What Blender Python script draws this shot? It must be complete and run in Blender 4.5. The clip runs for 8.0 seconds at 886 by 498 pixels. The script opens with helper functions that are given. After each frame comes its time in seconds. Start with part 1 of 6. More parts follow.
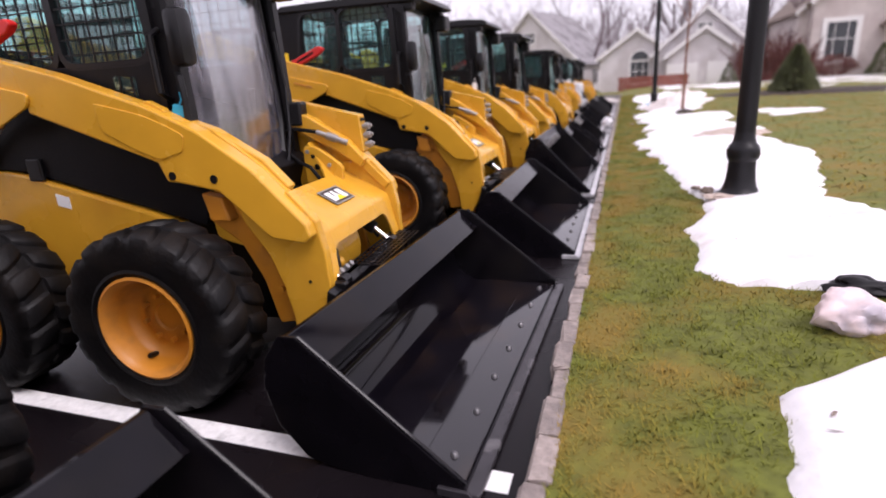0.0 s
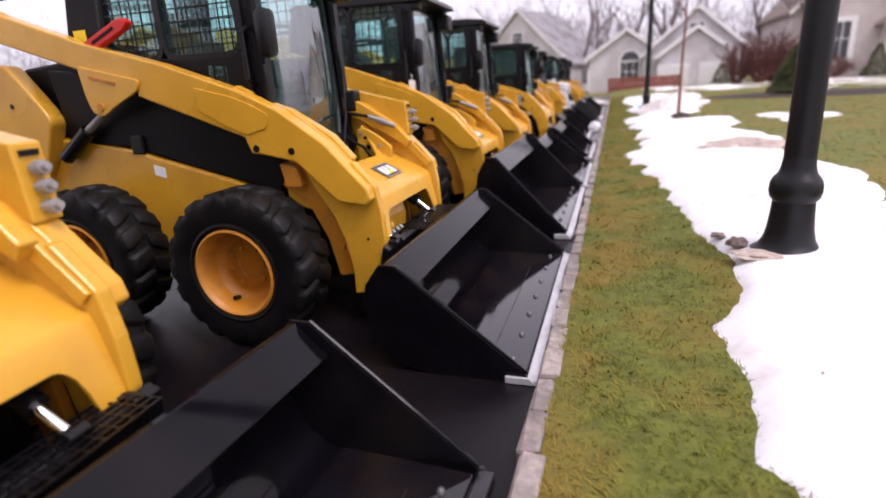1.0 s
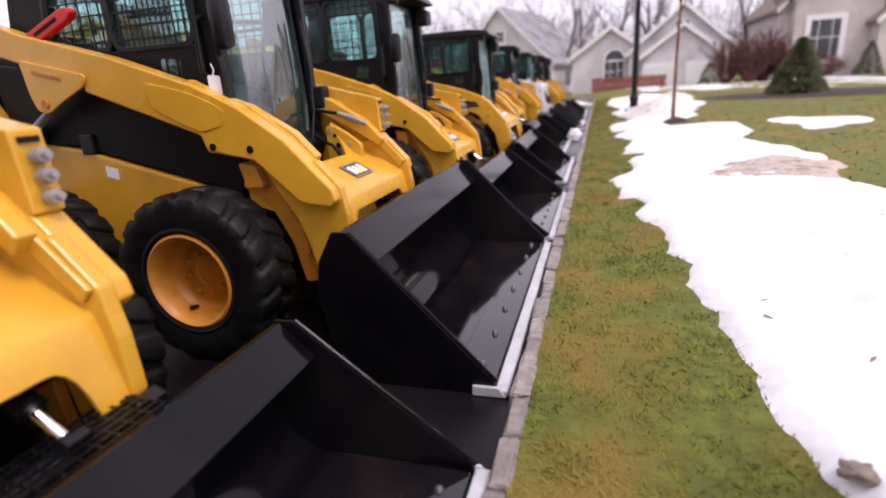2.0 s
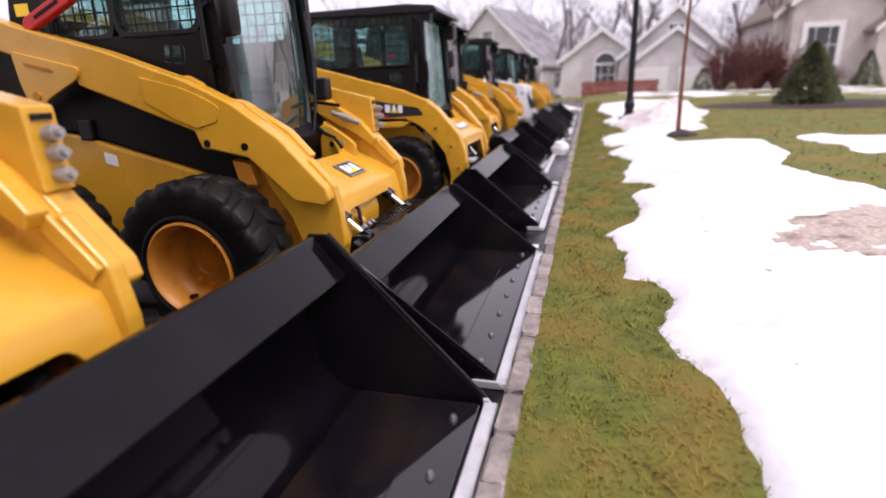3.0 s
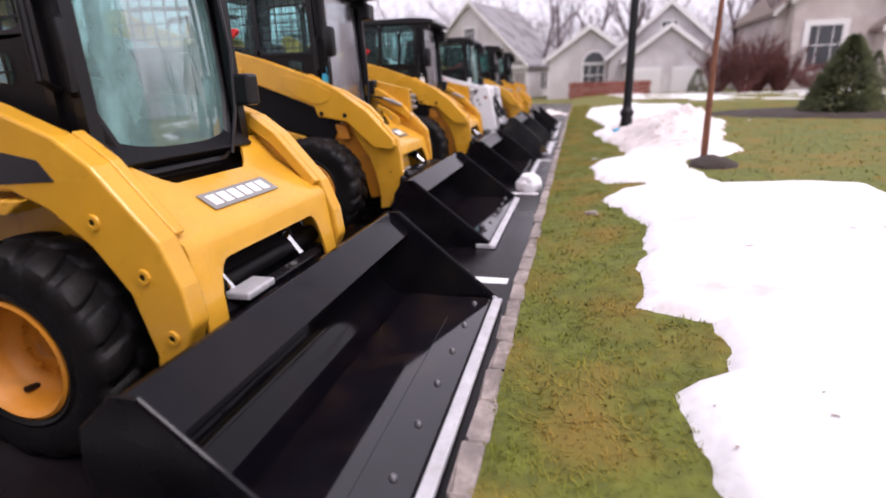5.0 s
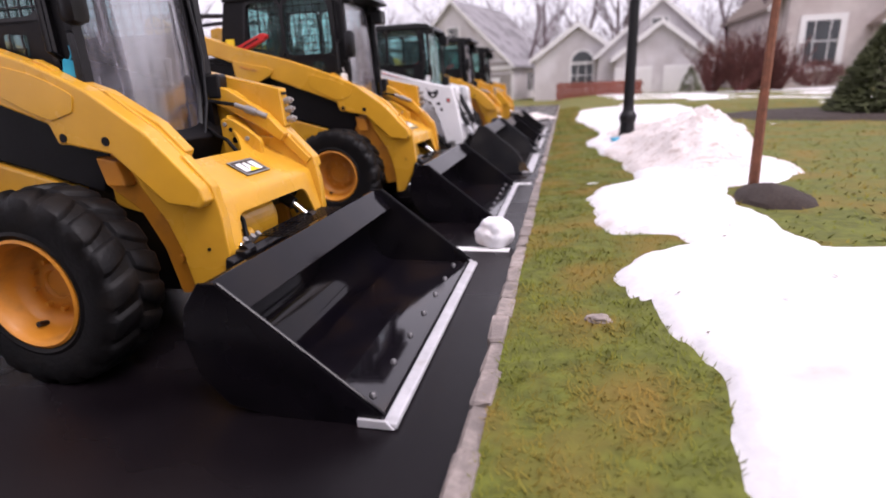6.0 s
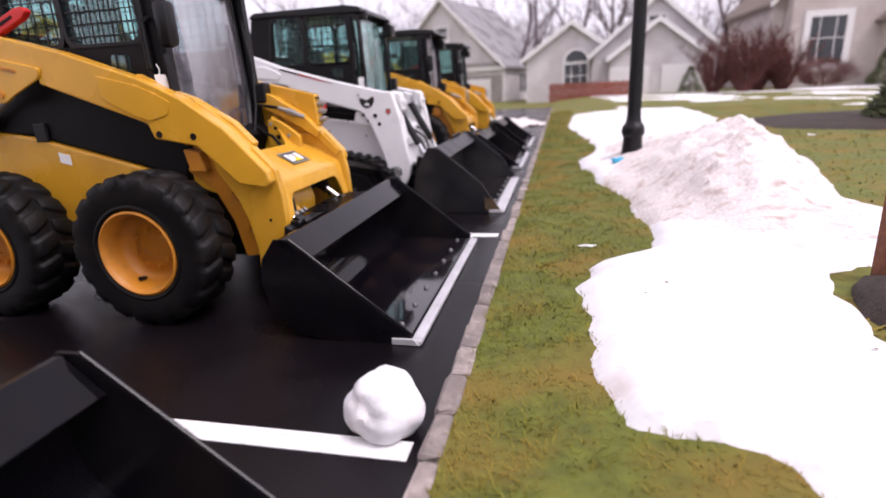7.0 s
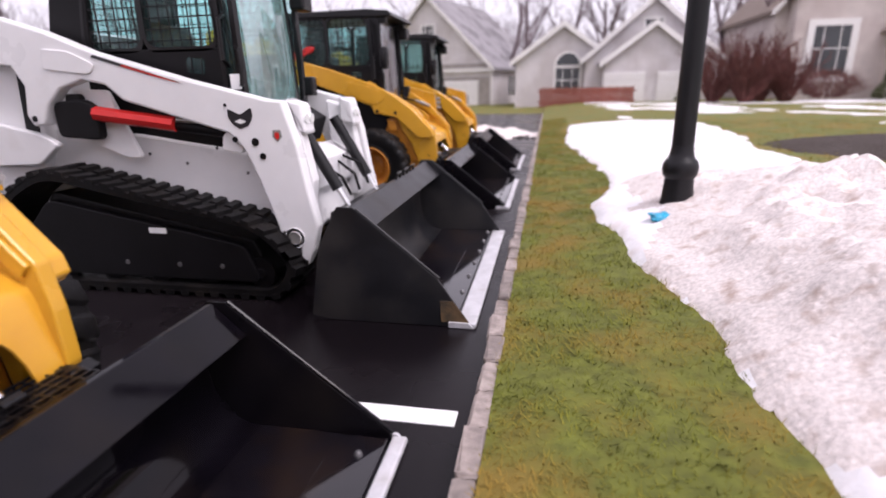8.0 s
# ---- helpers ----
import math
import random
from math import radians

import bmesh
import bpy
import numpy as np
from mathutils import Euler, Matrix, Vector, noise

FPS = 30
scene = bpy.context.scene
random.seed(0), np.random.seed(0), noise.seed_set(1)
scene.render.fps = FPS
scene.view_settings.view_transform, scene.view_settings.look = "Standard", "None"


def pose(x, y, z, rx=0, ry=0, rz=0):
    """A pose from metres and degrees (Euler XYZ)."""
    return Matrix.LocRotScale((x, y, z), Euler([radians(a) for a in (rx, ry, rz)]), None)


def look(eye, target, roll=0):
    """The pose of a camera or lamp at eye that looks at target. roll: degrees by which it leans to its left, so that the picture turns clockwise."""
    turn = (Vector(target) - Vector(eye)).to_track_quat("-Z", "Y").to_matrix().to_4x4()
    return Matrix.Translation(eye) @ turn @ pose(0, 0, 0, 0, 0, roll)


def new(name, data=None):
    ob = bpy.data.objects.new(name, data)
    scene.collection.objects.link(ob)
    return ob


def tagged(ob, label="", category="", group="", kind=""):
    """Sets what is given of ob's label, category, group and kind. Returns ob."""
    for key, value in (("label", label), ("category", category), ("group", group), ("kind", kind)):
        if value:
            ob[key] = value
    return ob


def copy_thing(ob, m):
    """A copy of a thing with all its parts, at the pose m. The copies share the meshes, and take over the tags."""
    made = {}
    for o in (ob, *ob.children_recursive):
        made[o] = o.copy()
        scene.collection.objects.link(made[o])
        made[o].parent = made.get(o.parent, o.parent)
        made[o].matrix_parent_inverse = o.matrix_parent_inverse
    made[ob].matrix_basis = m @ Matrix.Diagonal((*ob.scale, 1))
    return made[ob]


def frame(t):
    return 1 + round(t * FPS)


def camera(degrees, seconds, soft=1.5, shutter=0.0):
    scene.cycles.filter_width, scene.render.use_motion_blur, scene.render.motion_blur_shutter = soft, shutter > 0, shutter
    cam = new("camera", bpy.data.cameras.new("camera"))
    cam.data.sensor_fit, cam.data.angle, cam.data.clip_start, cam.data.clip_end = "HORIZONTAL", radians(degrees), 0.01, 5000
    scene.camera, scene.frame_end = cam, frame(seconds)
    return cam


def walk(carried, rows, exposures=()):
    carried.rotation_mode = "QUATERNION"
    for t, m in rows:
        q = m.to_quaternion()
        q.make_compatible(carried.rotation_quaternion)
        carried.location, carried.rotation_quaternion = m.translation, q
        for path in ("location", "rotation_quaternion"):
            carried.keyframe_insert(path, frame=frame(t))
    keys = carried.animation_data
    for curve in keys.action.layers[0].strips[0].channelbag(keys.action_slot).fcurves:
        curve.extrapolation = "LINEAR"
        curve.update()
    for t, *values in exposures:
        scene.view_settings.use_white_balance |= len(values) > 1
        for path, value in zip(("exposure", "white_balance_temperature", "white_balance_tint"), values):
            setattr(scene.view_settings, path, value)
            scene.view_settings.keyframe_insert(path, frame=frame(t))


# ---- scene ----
cam = camera(80.0, 8.0, soft=1.8)
# focus held on the machines close by; the far houses and the nearest steel go soft
cam.data.dof.use_dof = True
cam.data.dof.focus_distance, cam.data.dof.aperture_fstop = 2.5, 1.1
PATH = [
    (0, (0.26, 1.583, 1.32), (-0.369, 3.39, 0.736), -3.5),
    (0.4, (0.15, 2.405, 1.251), (-0.428, 4.238, 0.699), -3.7),
    (1, (0.265, 3.489, 1.275), (-0.331, 5.306, 0.69), -3.2),
    (1.2, (0.296, 3.962, 1.276), (-0.299, 5.777, 0.683), -3.3),
    (1.5, (0.331, 4.714, 1.266), (-0.249, 6.535, 0.678), -3.7),
    (2.8, (0.249, 7.813, 1.191), (-0.259, 9.657, 0.607), -2.3),
    (3.2, (0.276, 8.625, 1.218), (-0.233, 10.468, 0.631), -1.8),
    (3.5, (0.189, 9.165, 1.206), (-0.31, 11.012, 0.624), -2.0),
    (3.8, (0.222, 9.43, 1.233), (-0.28, 11.273, 0.64), -1.5),
    (4.2, (0.231, 10.14, 1.213), (-0.271, 11.983, 0.621), -2.2),
    (4.5, (0.307, 10.814, 1.214), (-0.169, 12.667, 0.632), -1.8),
    (4.7, (0.314, 11.194, 1.22), (-0.156, 13.047, 0.631), -1.7),
    (5.8, (0.335, 13.644, 1.153), (-0.112, 15.506, 0.573), -2.0),
    (6, (0.308, 14.131, 1.156), (-0.127, 15.995, 0.576), -2.3),
    (6.5, (0.416, 15.254, 1.175), (-0.021, 17.118, 0.597), -2.7),
    (6.7, (0.395, 15.773, 1.18), (-0.034, 17.64, 0.608), -2.8),
    (7, (0.42, 16.397, 1.182), (-0.002, 18.265, 0.606), -2.7),
    (7.5, (0.366, 17.661, 1.2), (-0.039, 19.534, 0.626), -2.1),
    (7.8, (0.259, 18.317, 1.23), (-0.108, 20.196, 0.651), -1.1),
    (8, (0.243, 18.882, 1.235), (-0.125, 20.762, 0.658), -1.0),
]
walk(cam, [(t, look(eye, aim, roll)) for t, eye, aim, roll in PATH], exposures=[(0.0, 0.64, 6350, 23), (8.0, 0.64, 6350, 23)])

# ---- light ----
SUN_EL, SUN_ROT = radians(60), radians(115)
world = bpy.data.worlds.new("overcast_sky")
scene.world = world
world.use_nodes = True
wn, wl = world.node_tree.nodes, world.node_tree.links
sky = wn.new("ShaderNodeTexSky")
sky.sky_type, sky.sun_disc = "NISHITA", False
sky.sun_elevation, sky.sun_rotation = SUN_EL, SUN_ROT
sky.air_density, sky.dust_density, sky.ozone_density = 1.0, 4.0, 1.0
hsv = wn.new("ShaderNodeHueSaturation")
hsv.inputs["Saturation"].default_value = 0.16
wl.new(sky.outputs["Color"], hsv.inputs["Color"])
cloud = wn.new("ShaderNodeMix")
cloud.data_type = "RGBA"
cloud.inputs["Factor"].default_value = 0.6
cloud.inputs["B"].default_value = (6.6, 6.4, 6.85, 1)
wl.new(hsv.outputs["Color"], cloud.inputs["A"])
wl.new(cloud.outputs["Result"], wn["Background"].inputs["Color"])
wn["Background"].inputs["Strength"].default_value = 0.13
sun_data = bpy.data.lights.new("sun", "SUN")
sun_data.energy, sun_data.angle, sun_data.color = 1.5, radians(30), (1.0, 0.97, 0.93)
sun = new("sun", sun_data)
sun.matrix_world = look((math.sin(SUN_ROT) * 40, math.cos(SUN_ROT) * 40, 40 * math.tan(SUN_EL)), (0, 0, 0))


# ---- materials ----
def mat(name, colour, rough=0.5, metal=0.0, var=0.12, scale=6.0, bump=0.0, bump_scale=60.0, alt=None, alt_scale=1.2, alt_cut=(0.45, 0.62),
        wet=0.0, coat=0.0, coord="Object", rand=0.0, spec=0.5, rough_var=0.1):
    """A surface with variation at two scales: grain, and larger stains of the colour alt."""
    m = bpy.data.materials.new(name)
    m.use_nodes = True
    n, l = m.node_tree.nodes, m.node_tree.links
    b = n["Principled BSDF"]
    tc = n.new("ShaderNodeTexCoord")
    src = tc.outputs["Object"]
    if coord == "World":
        src = n.new("ShaderNodeNewGeometry").outputs["Position"]
    fine = n.new("ShaderNodeTexNoise")
    fine.inputs["Scale"].default_value, fine.inputs["Detail"].default_value = scale, 6
    l.new(src, fine.inputs["Vector"])
    big = n.new("ShaderNodeTexNoise")
    big.inputs["Scale"].default_value, big.inputs["Detail"].default_value = alt_scale, 4
    l.new(src, big.inputs["Vector"])
    ramp = n.new("ShaderNodeValToRGB")
    ramp.color_ramp.elements[0].position, ramp.color_ramp.elements[1].position = 0.3, 0.7
    ramp.color_ramp.elements[0].color = (*[c * (1 - var) for c in colour], 1)
    ramp.color_ramp.elements[1].color = (*[min(1, c * (1 + var)) for c in colour], 1)
    l.new(fine.outputs["Fac"], ramp.inputs["Fac"])
    out = ramp.outputs["Color"]
    if alt:
        cut = n.new("ShaderNodeMapRange")
        cut.inputs["From Min"].default_value, cut.inputs["From Max"].default_value = alt_cut
        l.new(big.outputs["Fac"], cut.inputs["Value"])
        mix = n.new("ShaderNodeMix")
        mix.data_type = "RGBA"
        l.new(cut.outputs["Result"], mix.inputs["Factor"])
        l.new(out, mix.inputs["A"])
        mix.inputs["B"].default_value = (*alt, 1)
        out = mix.outputs["Result"]
    if rand:
        info, mul, hv = n.new("ShaderNodeObjectInfo"), n.new("ShaderNodeMapRange"), n.new("ShaderNodeHueSaturation")
        mul.inputs["To Min"].default_value, mul.inputs["To Max"].default_value = 1 - rand, 1 + rand
        l.new(info.outputs["Random"], mul.inputs["Value"])
        l.new(mul.outputs["Result"], hv.inputs["Value"])
        l.new(out, hv.inputs["Color"])
        out = hv.outputs["Color"]
    l.new(out, b.inputs["Base Color"])
    rr = n.new("ShaderNodeMapRange")
    rr.inputs["To Min"].default_value, rr.inputs["To Max"].default_value = max(0.02, rough - rough_var), min(1, rough + rough_var)
    l.new(big.outputs["Fac"], rr.inputs["Value"])
    rr.inputs["From Min"].default_value, rr.inputs["From Max"].default_value = 0.3, 0.7
    l.new(rr.outputs["Result"], b.inputs["Roughness"])
    b.inputs["Metallic"].default_value = metal
    b.inputs["Specular IOR Level"].default_value = spec
    b.inputs["Coat Weight"].default_value = coat
    b.inputs["Coat Roughness"].default_value = 0.08
    if bump:
        bn, bp = n.new("ShaderNodeTexNoise"), n.new("ShaderNodeBump")
        bn.inputs["Scale"].default_value, bn.inputs["Detail"].default_value = bump_scale, 5
        l.new(src, bn.inputs["Vector"])
        l.new(bn.outputs["Fac"], bp.inputs["Height"])
        bp.inputs["Strength"].default_value, bp.inputs["Distance"].default_value = bump, 0.01
        l.new(bp.outputs["Normal"], b.inputs["Normal"])
    return m


def glass(name, colour, rough=0.03, dirt_range=(0.02, 0.16), gain=0.4, dust=(0.5, 0.55, 0.55), streak=False):
    """A thin tinted pane: clear, with a gloss that grows towards the edge of view."""
    m = bpy.data.materials.new(name)
    m.use_nodes = True
    n, l = m.node_tree.nodes, m.node_tree.links
    n.remove(n["Principled BSDF"])
    clear, gloss, mix, fr, dirt, ns, mx2 = (n.new("ShaderNodeBsdf" + k) if k in ("Transparent", "Glossy", "Diffuse") else n.new("ShaderNode" + k)
                                           for k in ("Transparent", "Glossy", "MixShader", "Fresnel", "Diffuse", "TexNoise", "MixShader"))
    clear.inputs["Color"].default_value = (*colour, 1)
    gloss.inputs["Roughness"].default_value = rough
    dirt.inputs["Color"].default_value = (*dust, 1)
    fr.inputs["IOR"].default_value = 1.5
    ns.inputs["Scale"].default_value, ns.inputs["Detail"].default_value = 5, 6
    if streak:
        tc, run = n.new("ShaderNodeTexCoord"), n.new("ShaderNodeMapping")
        run.inputs["Scale"].default_value = (2.0, 5.0, 0.8)
        l.new(tc.outputs["Object"], run.inputs["Vector"])
        l.new(run.outputs["Vector"], ns.inputs["Vector"])
    rg = n.new("ShaderNodeMapRange")
    rg.inputs["From Min"].default_value, rg.inputs["From Max"].default_value = 0.35, 0.75
    rg.inputs["To Min"].default_value, rg.inputs["To Max"].default_value = dirt_range
    l.new(ns.outputs["Fac"], rg.inputs["Value"])
    l.new(rg.outputs["Result"], mx2.inputs["Fac"])
    l.new(clear.outputs["BSDF"], mx2.inputs[1])
    l.new(dirt.outputs["BSDF"], mx2.inputs[2])
    less = n.new("ShaderNodeMath")
    less.operation = "MULTIPLY"
    less.inputs[1].default_value = gain
    l.new(fr.outputs["Fac"], less.inputs[0])
    l.new(less.outputs["Value"], mix.inputs["Fac"])
    l.new(mx2.outputs["Shader"], mix.inputs[1])
    l.new(gloss.outputs["BSDF"], mix.inputs[2])
    l.new(mix.outputs["Shader"], n["Material Output"].inputs["Surface"])
    return m


YELLOW = mat("yellow_paint", (0.60, 0.305, 0.022), 0.28, var=0.06, scale=5, alt=(0.46, 0.20, 0.014), alt_scale=2.2, alt_cut=(0.56, 0.85), coat=0.3, bump=0.05, bump_scale=22, spec=0.45)
RIM = mat("rim_paint", (0.50, 0.19, 0.012), 0.5, var=0.08, alt=(0.26, 0.11, 0.025), alt_scale=7, alt_cut=(0.55, 0.85), bump=0.1)
BUCKET = mat("bucket_black_paint", (0.0032, 0.0026, 0.0042), 0.075, var=0.3, scale=9, alt=(0.009, 0.0065, 0.006), alt_scale=3, alt_cut=(0.5, 0.8), bump=0.012, bump_scale=5, rough_var=0.045, spec=0.22)
WET_FLOOR = mat("wet_bucket_floor", (0.006, 0.005, 0.007), 0.05, var=0.3, scale=9, alt=(0.022, 0.013, 0.009), alt_scale=4, alt_cut=(0.5, 0.75), bump=0.012, bump_scale=7, rough_var=0.04, spec=0.55, coat=0.35)
SIDE_PAINT = mat("scuffed_black_paint", (0.0035, 0.0028, 0.0042), 0.30, var=0.3, scale=9, alt=(0.008, 0.006, 0.006), alt_scale=3, alt_cut=(0.5, 0.8), bump=0.03, bump_scale=12, rough_var=0.1, spec=0.22)
BLACK = mat("black_steel", (0.005, 0.0045, 0.0055), 0.35, var=0.25, bump=0.1, spec=0.35)
PANEL = mat("black_panel", (0.0035, 0.003, 0.004), 0.5, var=0.3, bump=0.1, spec=0.22)
RUBBER = mat("rubber", (0.0040, 0.0036, 0.0040), 0.52, var=0.3, scale=14, alt=(0.012, 0.009, 0.0075), alt_scale=6, alt_cut=(0.5, 0.8), bump=0.3, bump_scale=45, spec=0.20)
CHROME = mat("chrome", (0.75, 0.75, 0.75), 0.12, 1.0, var=0.05)
FITTING = mat("steel_fitting", (0.30, 0.28, 0.27), 0.4, 0.4, var=0.25)
BOLT = mat("dull_bolt", (0.16, 0.155, 0.16), 0.4, 0.6, var=0.2)
STEEL = mat("worn_steel", (0.58, 0.57, 0.59), 0.42, 0.4, var=0.15, scale=14, alt=(0.40, 0.38, 0.37), alt_scale=7, alt_cut=(0.55, 0.78), bump=0.2)
DULL_STEEL = mat("blackened_steel", (0.035, 0.032, 0.036), 0.22, 0.3, var=0.3, scale=9, alt=(0.16, 0.15, 0.155), alt_scale=5, alt_cut=(0.56, 0.72), bump=0.1)
RED = mat("red_paint", (0.55, 0.015, 0.012), 0.4, var=0.1)
WHITE = mat("white_paint", (0.78, 0.77, 0.78), 0.35, var=0.03, alt=(0.62, 0.6, 0.58), alt_scale=3, alt_cut=(0.6, 0.9), coat=0.2)
DECAL = mat("white_decal", (0.8, 0.8, 0.8), 0.4, var=0.02)
DARK_DECAL = mat("dark_decal", (0.02, 0.02, 0.024), 0.35, var=0.1)
GREY_DECAL = mat("grey_decal", (0.22, 0.21, 0.2), 0.4, var=0.1)
AMBER = mat("yellow_decal", (0.85, 0.6, 0.02), 0.4, var=0.03)
BLUE = mat("blue_plastic", (0.02, 0.32, 0.5), 0.4, var=0.1)
LAMP = mat("lamp_lens", (0.7, 0.7, 0.7), 0.15, var=0.05)
SEAT = mat("seat_vinyl", (0.03, 0.03, 0.032), 0.6, var=0.2)
TEAL_GLASS = glass("teal_glass", (0.78, 0.94, 0.93), dirt_range=(0.0, 0.10), dust=(0.40, 0.58, 0.57), gain=0.35)
# Teal dust on the doors also stands in for a pale sky sheen.
CLEAR_GLASS = glass("door_glass", (0.58, 0.82, 0.80), dirt_range=(0.02, 0.20), dust=(0.24, 0.44, 0.42), gain=0.35)
DUSTY_GLASS = glass("dusty_door_glass", (0.58, 0.82, 0.80), dirt_range=(0.26, 0.58), dust=(0.32, 0.56, 0.54), gain=0.3)
HAZY_GLASS = glass("filmed_glass", (0.44, 0.44, 0.48), 0.2, dirt_range=(0.06, 0.50), gain=0.45, dust=(0.37, 0.35, 0.41), streak=True)
ASPHALT = mat("wet_asphalt", (0.0046, 0.0034, 0.0044), 0.24, var=0.4, scale=160, alt=(0.011, 0.0085, 0.010), alt_scale=0.9, alt_cut=(0.42, 0.7), bump=0.16, bump_scale=260, coord="World", rough_var=0.16, spec=0.17)
LINE = mat("road_line_paint", (0.75, 0.74, 0.74), 0.5, var=0.1, scale=30, alt=(0.4, 0.39, 0.39), alt_scale=14, alt_cut=(0.6, 0.8), bump=0.2, coord="World")
STONE = mat("kerb_stone", (0.27, 0.225, 0.205), 0.75, var=0.3, scale=25, alt=(0.18, 0.15, 0.14), alt_scale=6, bump=0.6, bump_scale=50, coord="World", rand=0.18)
EARTH = mat("lawn_soil", (0.098, 0.108, 0.012), 0.9, var=0.3, scale=14, alt=(0.17, 0.118, 0.020), alt_scale=1.9, alt_cut=(0.46, 0.66), bump=0.5, bump_scale=30, coord="World")
GRASS = mat("grass_blades", (0.126, 0.138, 0.018), 0.75, var=0.35, scale=7, alt=(0.25, 0.165, 0.034), alt_scale=1.9, alt_cut=(0.42, 0.63), coord="World", spec=0.15)
SNOW = mat("old_snow", (0.76, 0.745, 0.765), 0.6, var=0.05, scale=20, alt=(0.56, 0.47, 0.43), alt_scale=2.6, alt_cut=(0.56, 0.78), bump=0.9, bump_scale=12, coord="World")
DIRTY_SNOW = mat("dirty_snow", (0.64, 0.58, 0.56), 0.75, var=0.2, scale=45, alt=(0.40, 0.31, 0.27), alt_scale=9, alt_cut=(0.54, 0.75), bump=1.0, bump_scale=22, coord="World")
MUD_SNOW = mat("muddy_snow", (0.42, 0.34, 0.29), 0.8, var=0.3, scale=40, alt=(0.15, 0.10, 0.08), alt_scale=6, alt_cut=(0.52, 0.68), bump=1.0, bump_scale=25, coord="World")
GREY_BUCKET = mat("grey_bucket_paint", (0.007, 0.007, 0.009), 0.4, var=0.2, scale=9, alt=(0.02, 0.018, 0.018), alt_scale=3, bump=0.06)
RUST = mat("rusty_steel", (0.10, 0.06, 0.025), 0.7, var=0.4, scale=20, alt=(0.05, 0.035, 0.02), alt_scale=9, bump=0.3)
LITTER = mat("leaf_litter", (0.22, 0.17, 0.14), 0.85, var=0.4, scale=30)
MULCH = mat("mulch", (0.03, 0.018, 0.013), 0.9, var=0.5, scale=60, bump=1.0, bump_scale=80, coord="World")
IRON = mat("black_iron", (0.006, 0.0055, 0.007), 0.42, var=0.25, bump=0.1, spec=0.3)
BARK = mat("bark", (0.10, 0.065, 0.055), 0.85, var=0.35, scale=20, bump=0.8, bump_scale=40)
FAR_BARK = mat("grey_bark", (0.15, 0.115, 0.125), 0.9, var=0.25, scale=3)
RED_BARK = mat("young_bark", (0.17, 0.06, 0.03), 0.75, var=0.3, scale=20, bump=0.6)
NEEDLES = mat("evergreen_needles", (0.060, 0.068, 0.022), 0.8, var=0.4, scale=3, coord="World")
TWIGS = mat("brown_twigs", (0.12, 0.042, 0.036), 0.9, var=0.35, scale=3, coord="World")
# Siding and grey roof are paled to carry haze over the far houses.
SIDING = mat("pale_siding", (0.68, 0.645, 0.655), 0.7, var=0.06, scale=1.5, alt=(0.54, 0.50, 0.50), alt_scale=0.4)
PINK_SIDING = mat("taupe_siding", (0.58, 0.515, 0.49), 0.75, var=0.08, scale=1.5, alt=(0.50, 0.43, 0.41), alt_scale=0.5)
STUCCO = mat("stone_veneer", (0.32, 0.29, 0.27), 0.85, var=0.25, scale=3, bump=0.3)
ROOF = mat("grey_shingles", (0.25, 0.235, 0.25), 0.85, var=0.2, scale=8, alt=(0.15, 0.14, 0.15), alt_scale=0.7)
BROWN_ROOF = mat("brown_shingles", (0.20, 0.155, 0.13), 0.85, var=0.2, scale=8)
TRIM = mat("white_trim", (0.78, 0.76, 0.75), 0.5, var=0.03)
PANE = mat("dark_pane", (0.05, 0.055, 0.06), 0.08, var=0.2, scale=1)
BRICK = mat("red_brick_fence", (0.22, 0.065, 0.045), 0.8, var=0.25, scale=5, bump=0.2)
BAG = mat("bag_plastic", (0.72, 0.58, 0.58), 0.35, var=0.1, scale=8, alt=(0.4, 0.36, 0.4), alt_scale=6)


# ---- building blocks ----
def part(name, bm, material, parent=None, label="", m=None, smooth=False):
    """One mesh object from a bmesh, under a thing or a part."""
    bmesh.ops.recalc_face_normals(bm, faces=bm.faces)
    if smooth:
        for f in bm.faces:
            f.smooth = True
        for e in bm.edges:
            if len(e.link_faces) == 2 and e.calc_face_angle() > 0.6:
                e.smooth = False
    data = bpy.data.meshes.new(name)
    bm.to_mesh(data)
    bm.free()
    data.materials.append(material)
    ob = new(name, data)
    if parent:
        ob.parent = parent
    if m:
        ob.matrix_basis = m
    if label:
        tagged(ob, label)
    return ob


def prism(pts, y0, y1, bevel=0.006, bm=None):
    """A plate with the outline pts in x and z, from y0 to y1."""
    own = bmesh.new()
    a = [own.verts.new((x, y0, z)) for x, z in pts]
    b = [own.verts.new((x, y1, z)) for x, z in pts]
    own.faces.new(a)
    own.faces.new(b[::-1])
    for i in range(len(pts)):
        j = (i + 1) % len(pts)
        own.faces.new((a[i], b[i], b[j], a[j]))
    bmesh.ops.recalc_face_normals(own, faces=own.faces)
    if bevel:
        bmesh.ops.bevel(own, geom=[e for e in own.edges if e.calc_face_angle() > 0.35], offset=bevel, segments=2, affect="EDGES", profile=0.5)
    return joined(bm, own)


def joined(bm, own):
    if bm is None:
        return own
    data = bpy.data.meshes.new("tmp")
    own.to_mesh(data)
    own.free()
    bm.from_mesh(data)
    bpy.data.meshes.remove(data)
    return bm


def box(x0, x1, y0, y1, z0, z1, bevel=0.006, bm=None):
    return prism([(x0, z0), (x1, z0), (x1, z1), (x0, z1)], y0, y1, bevel, bm)


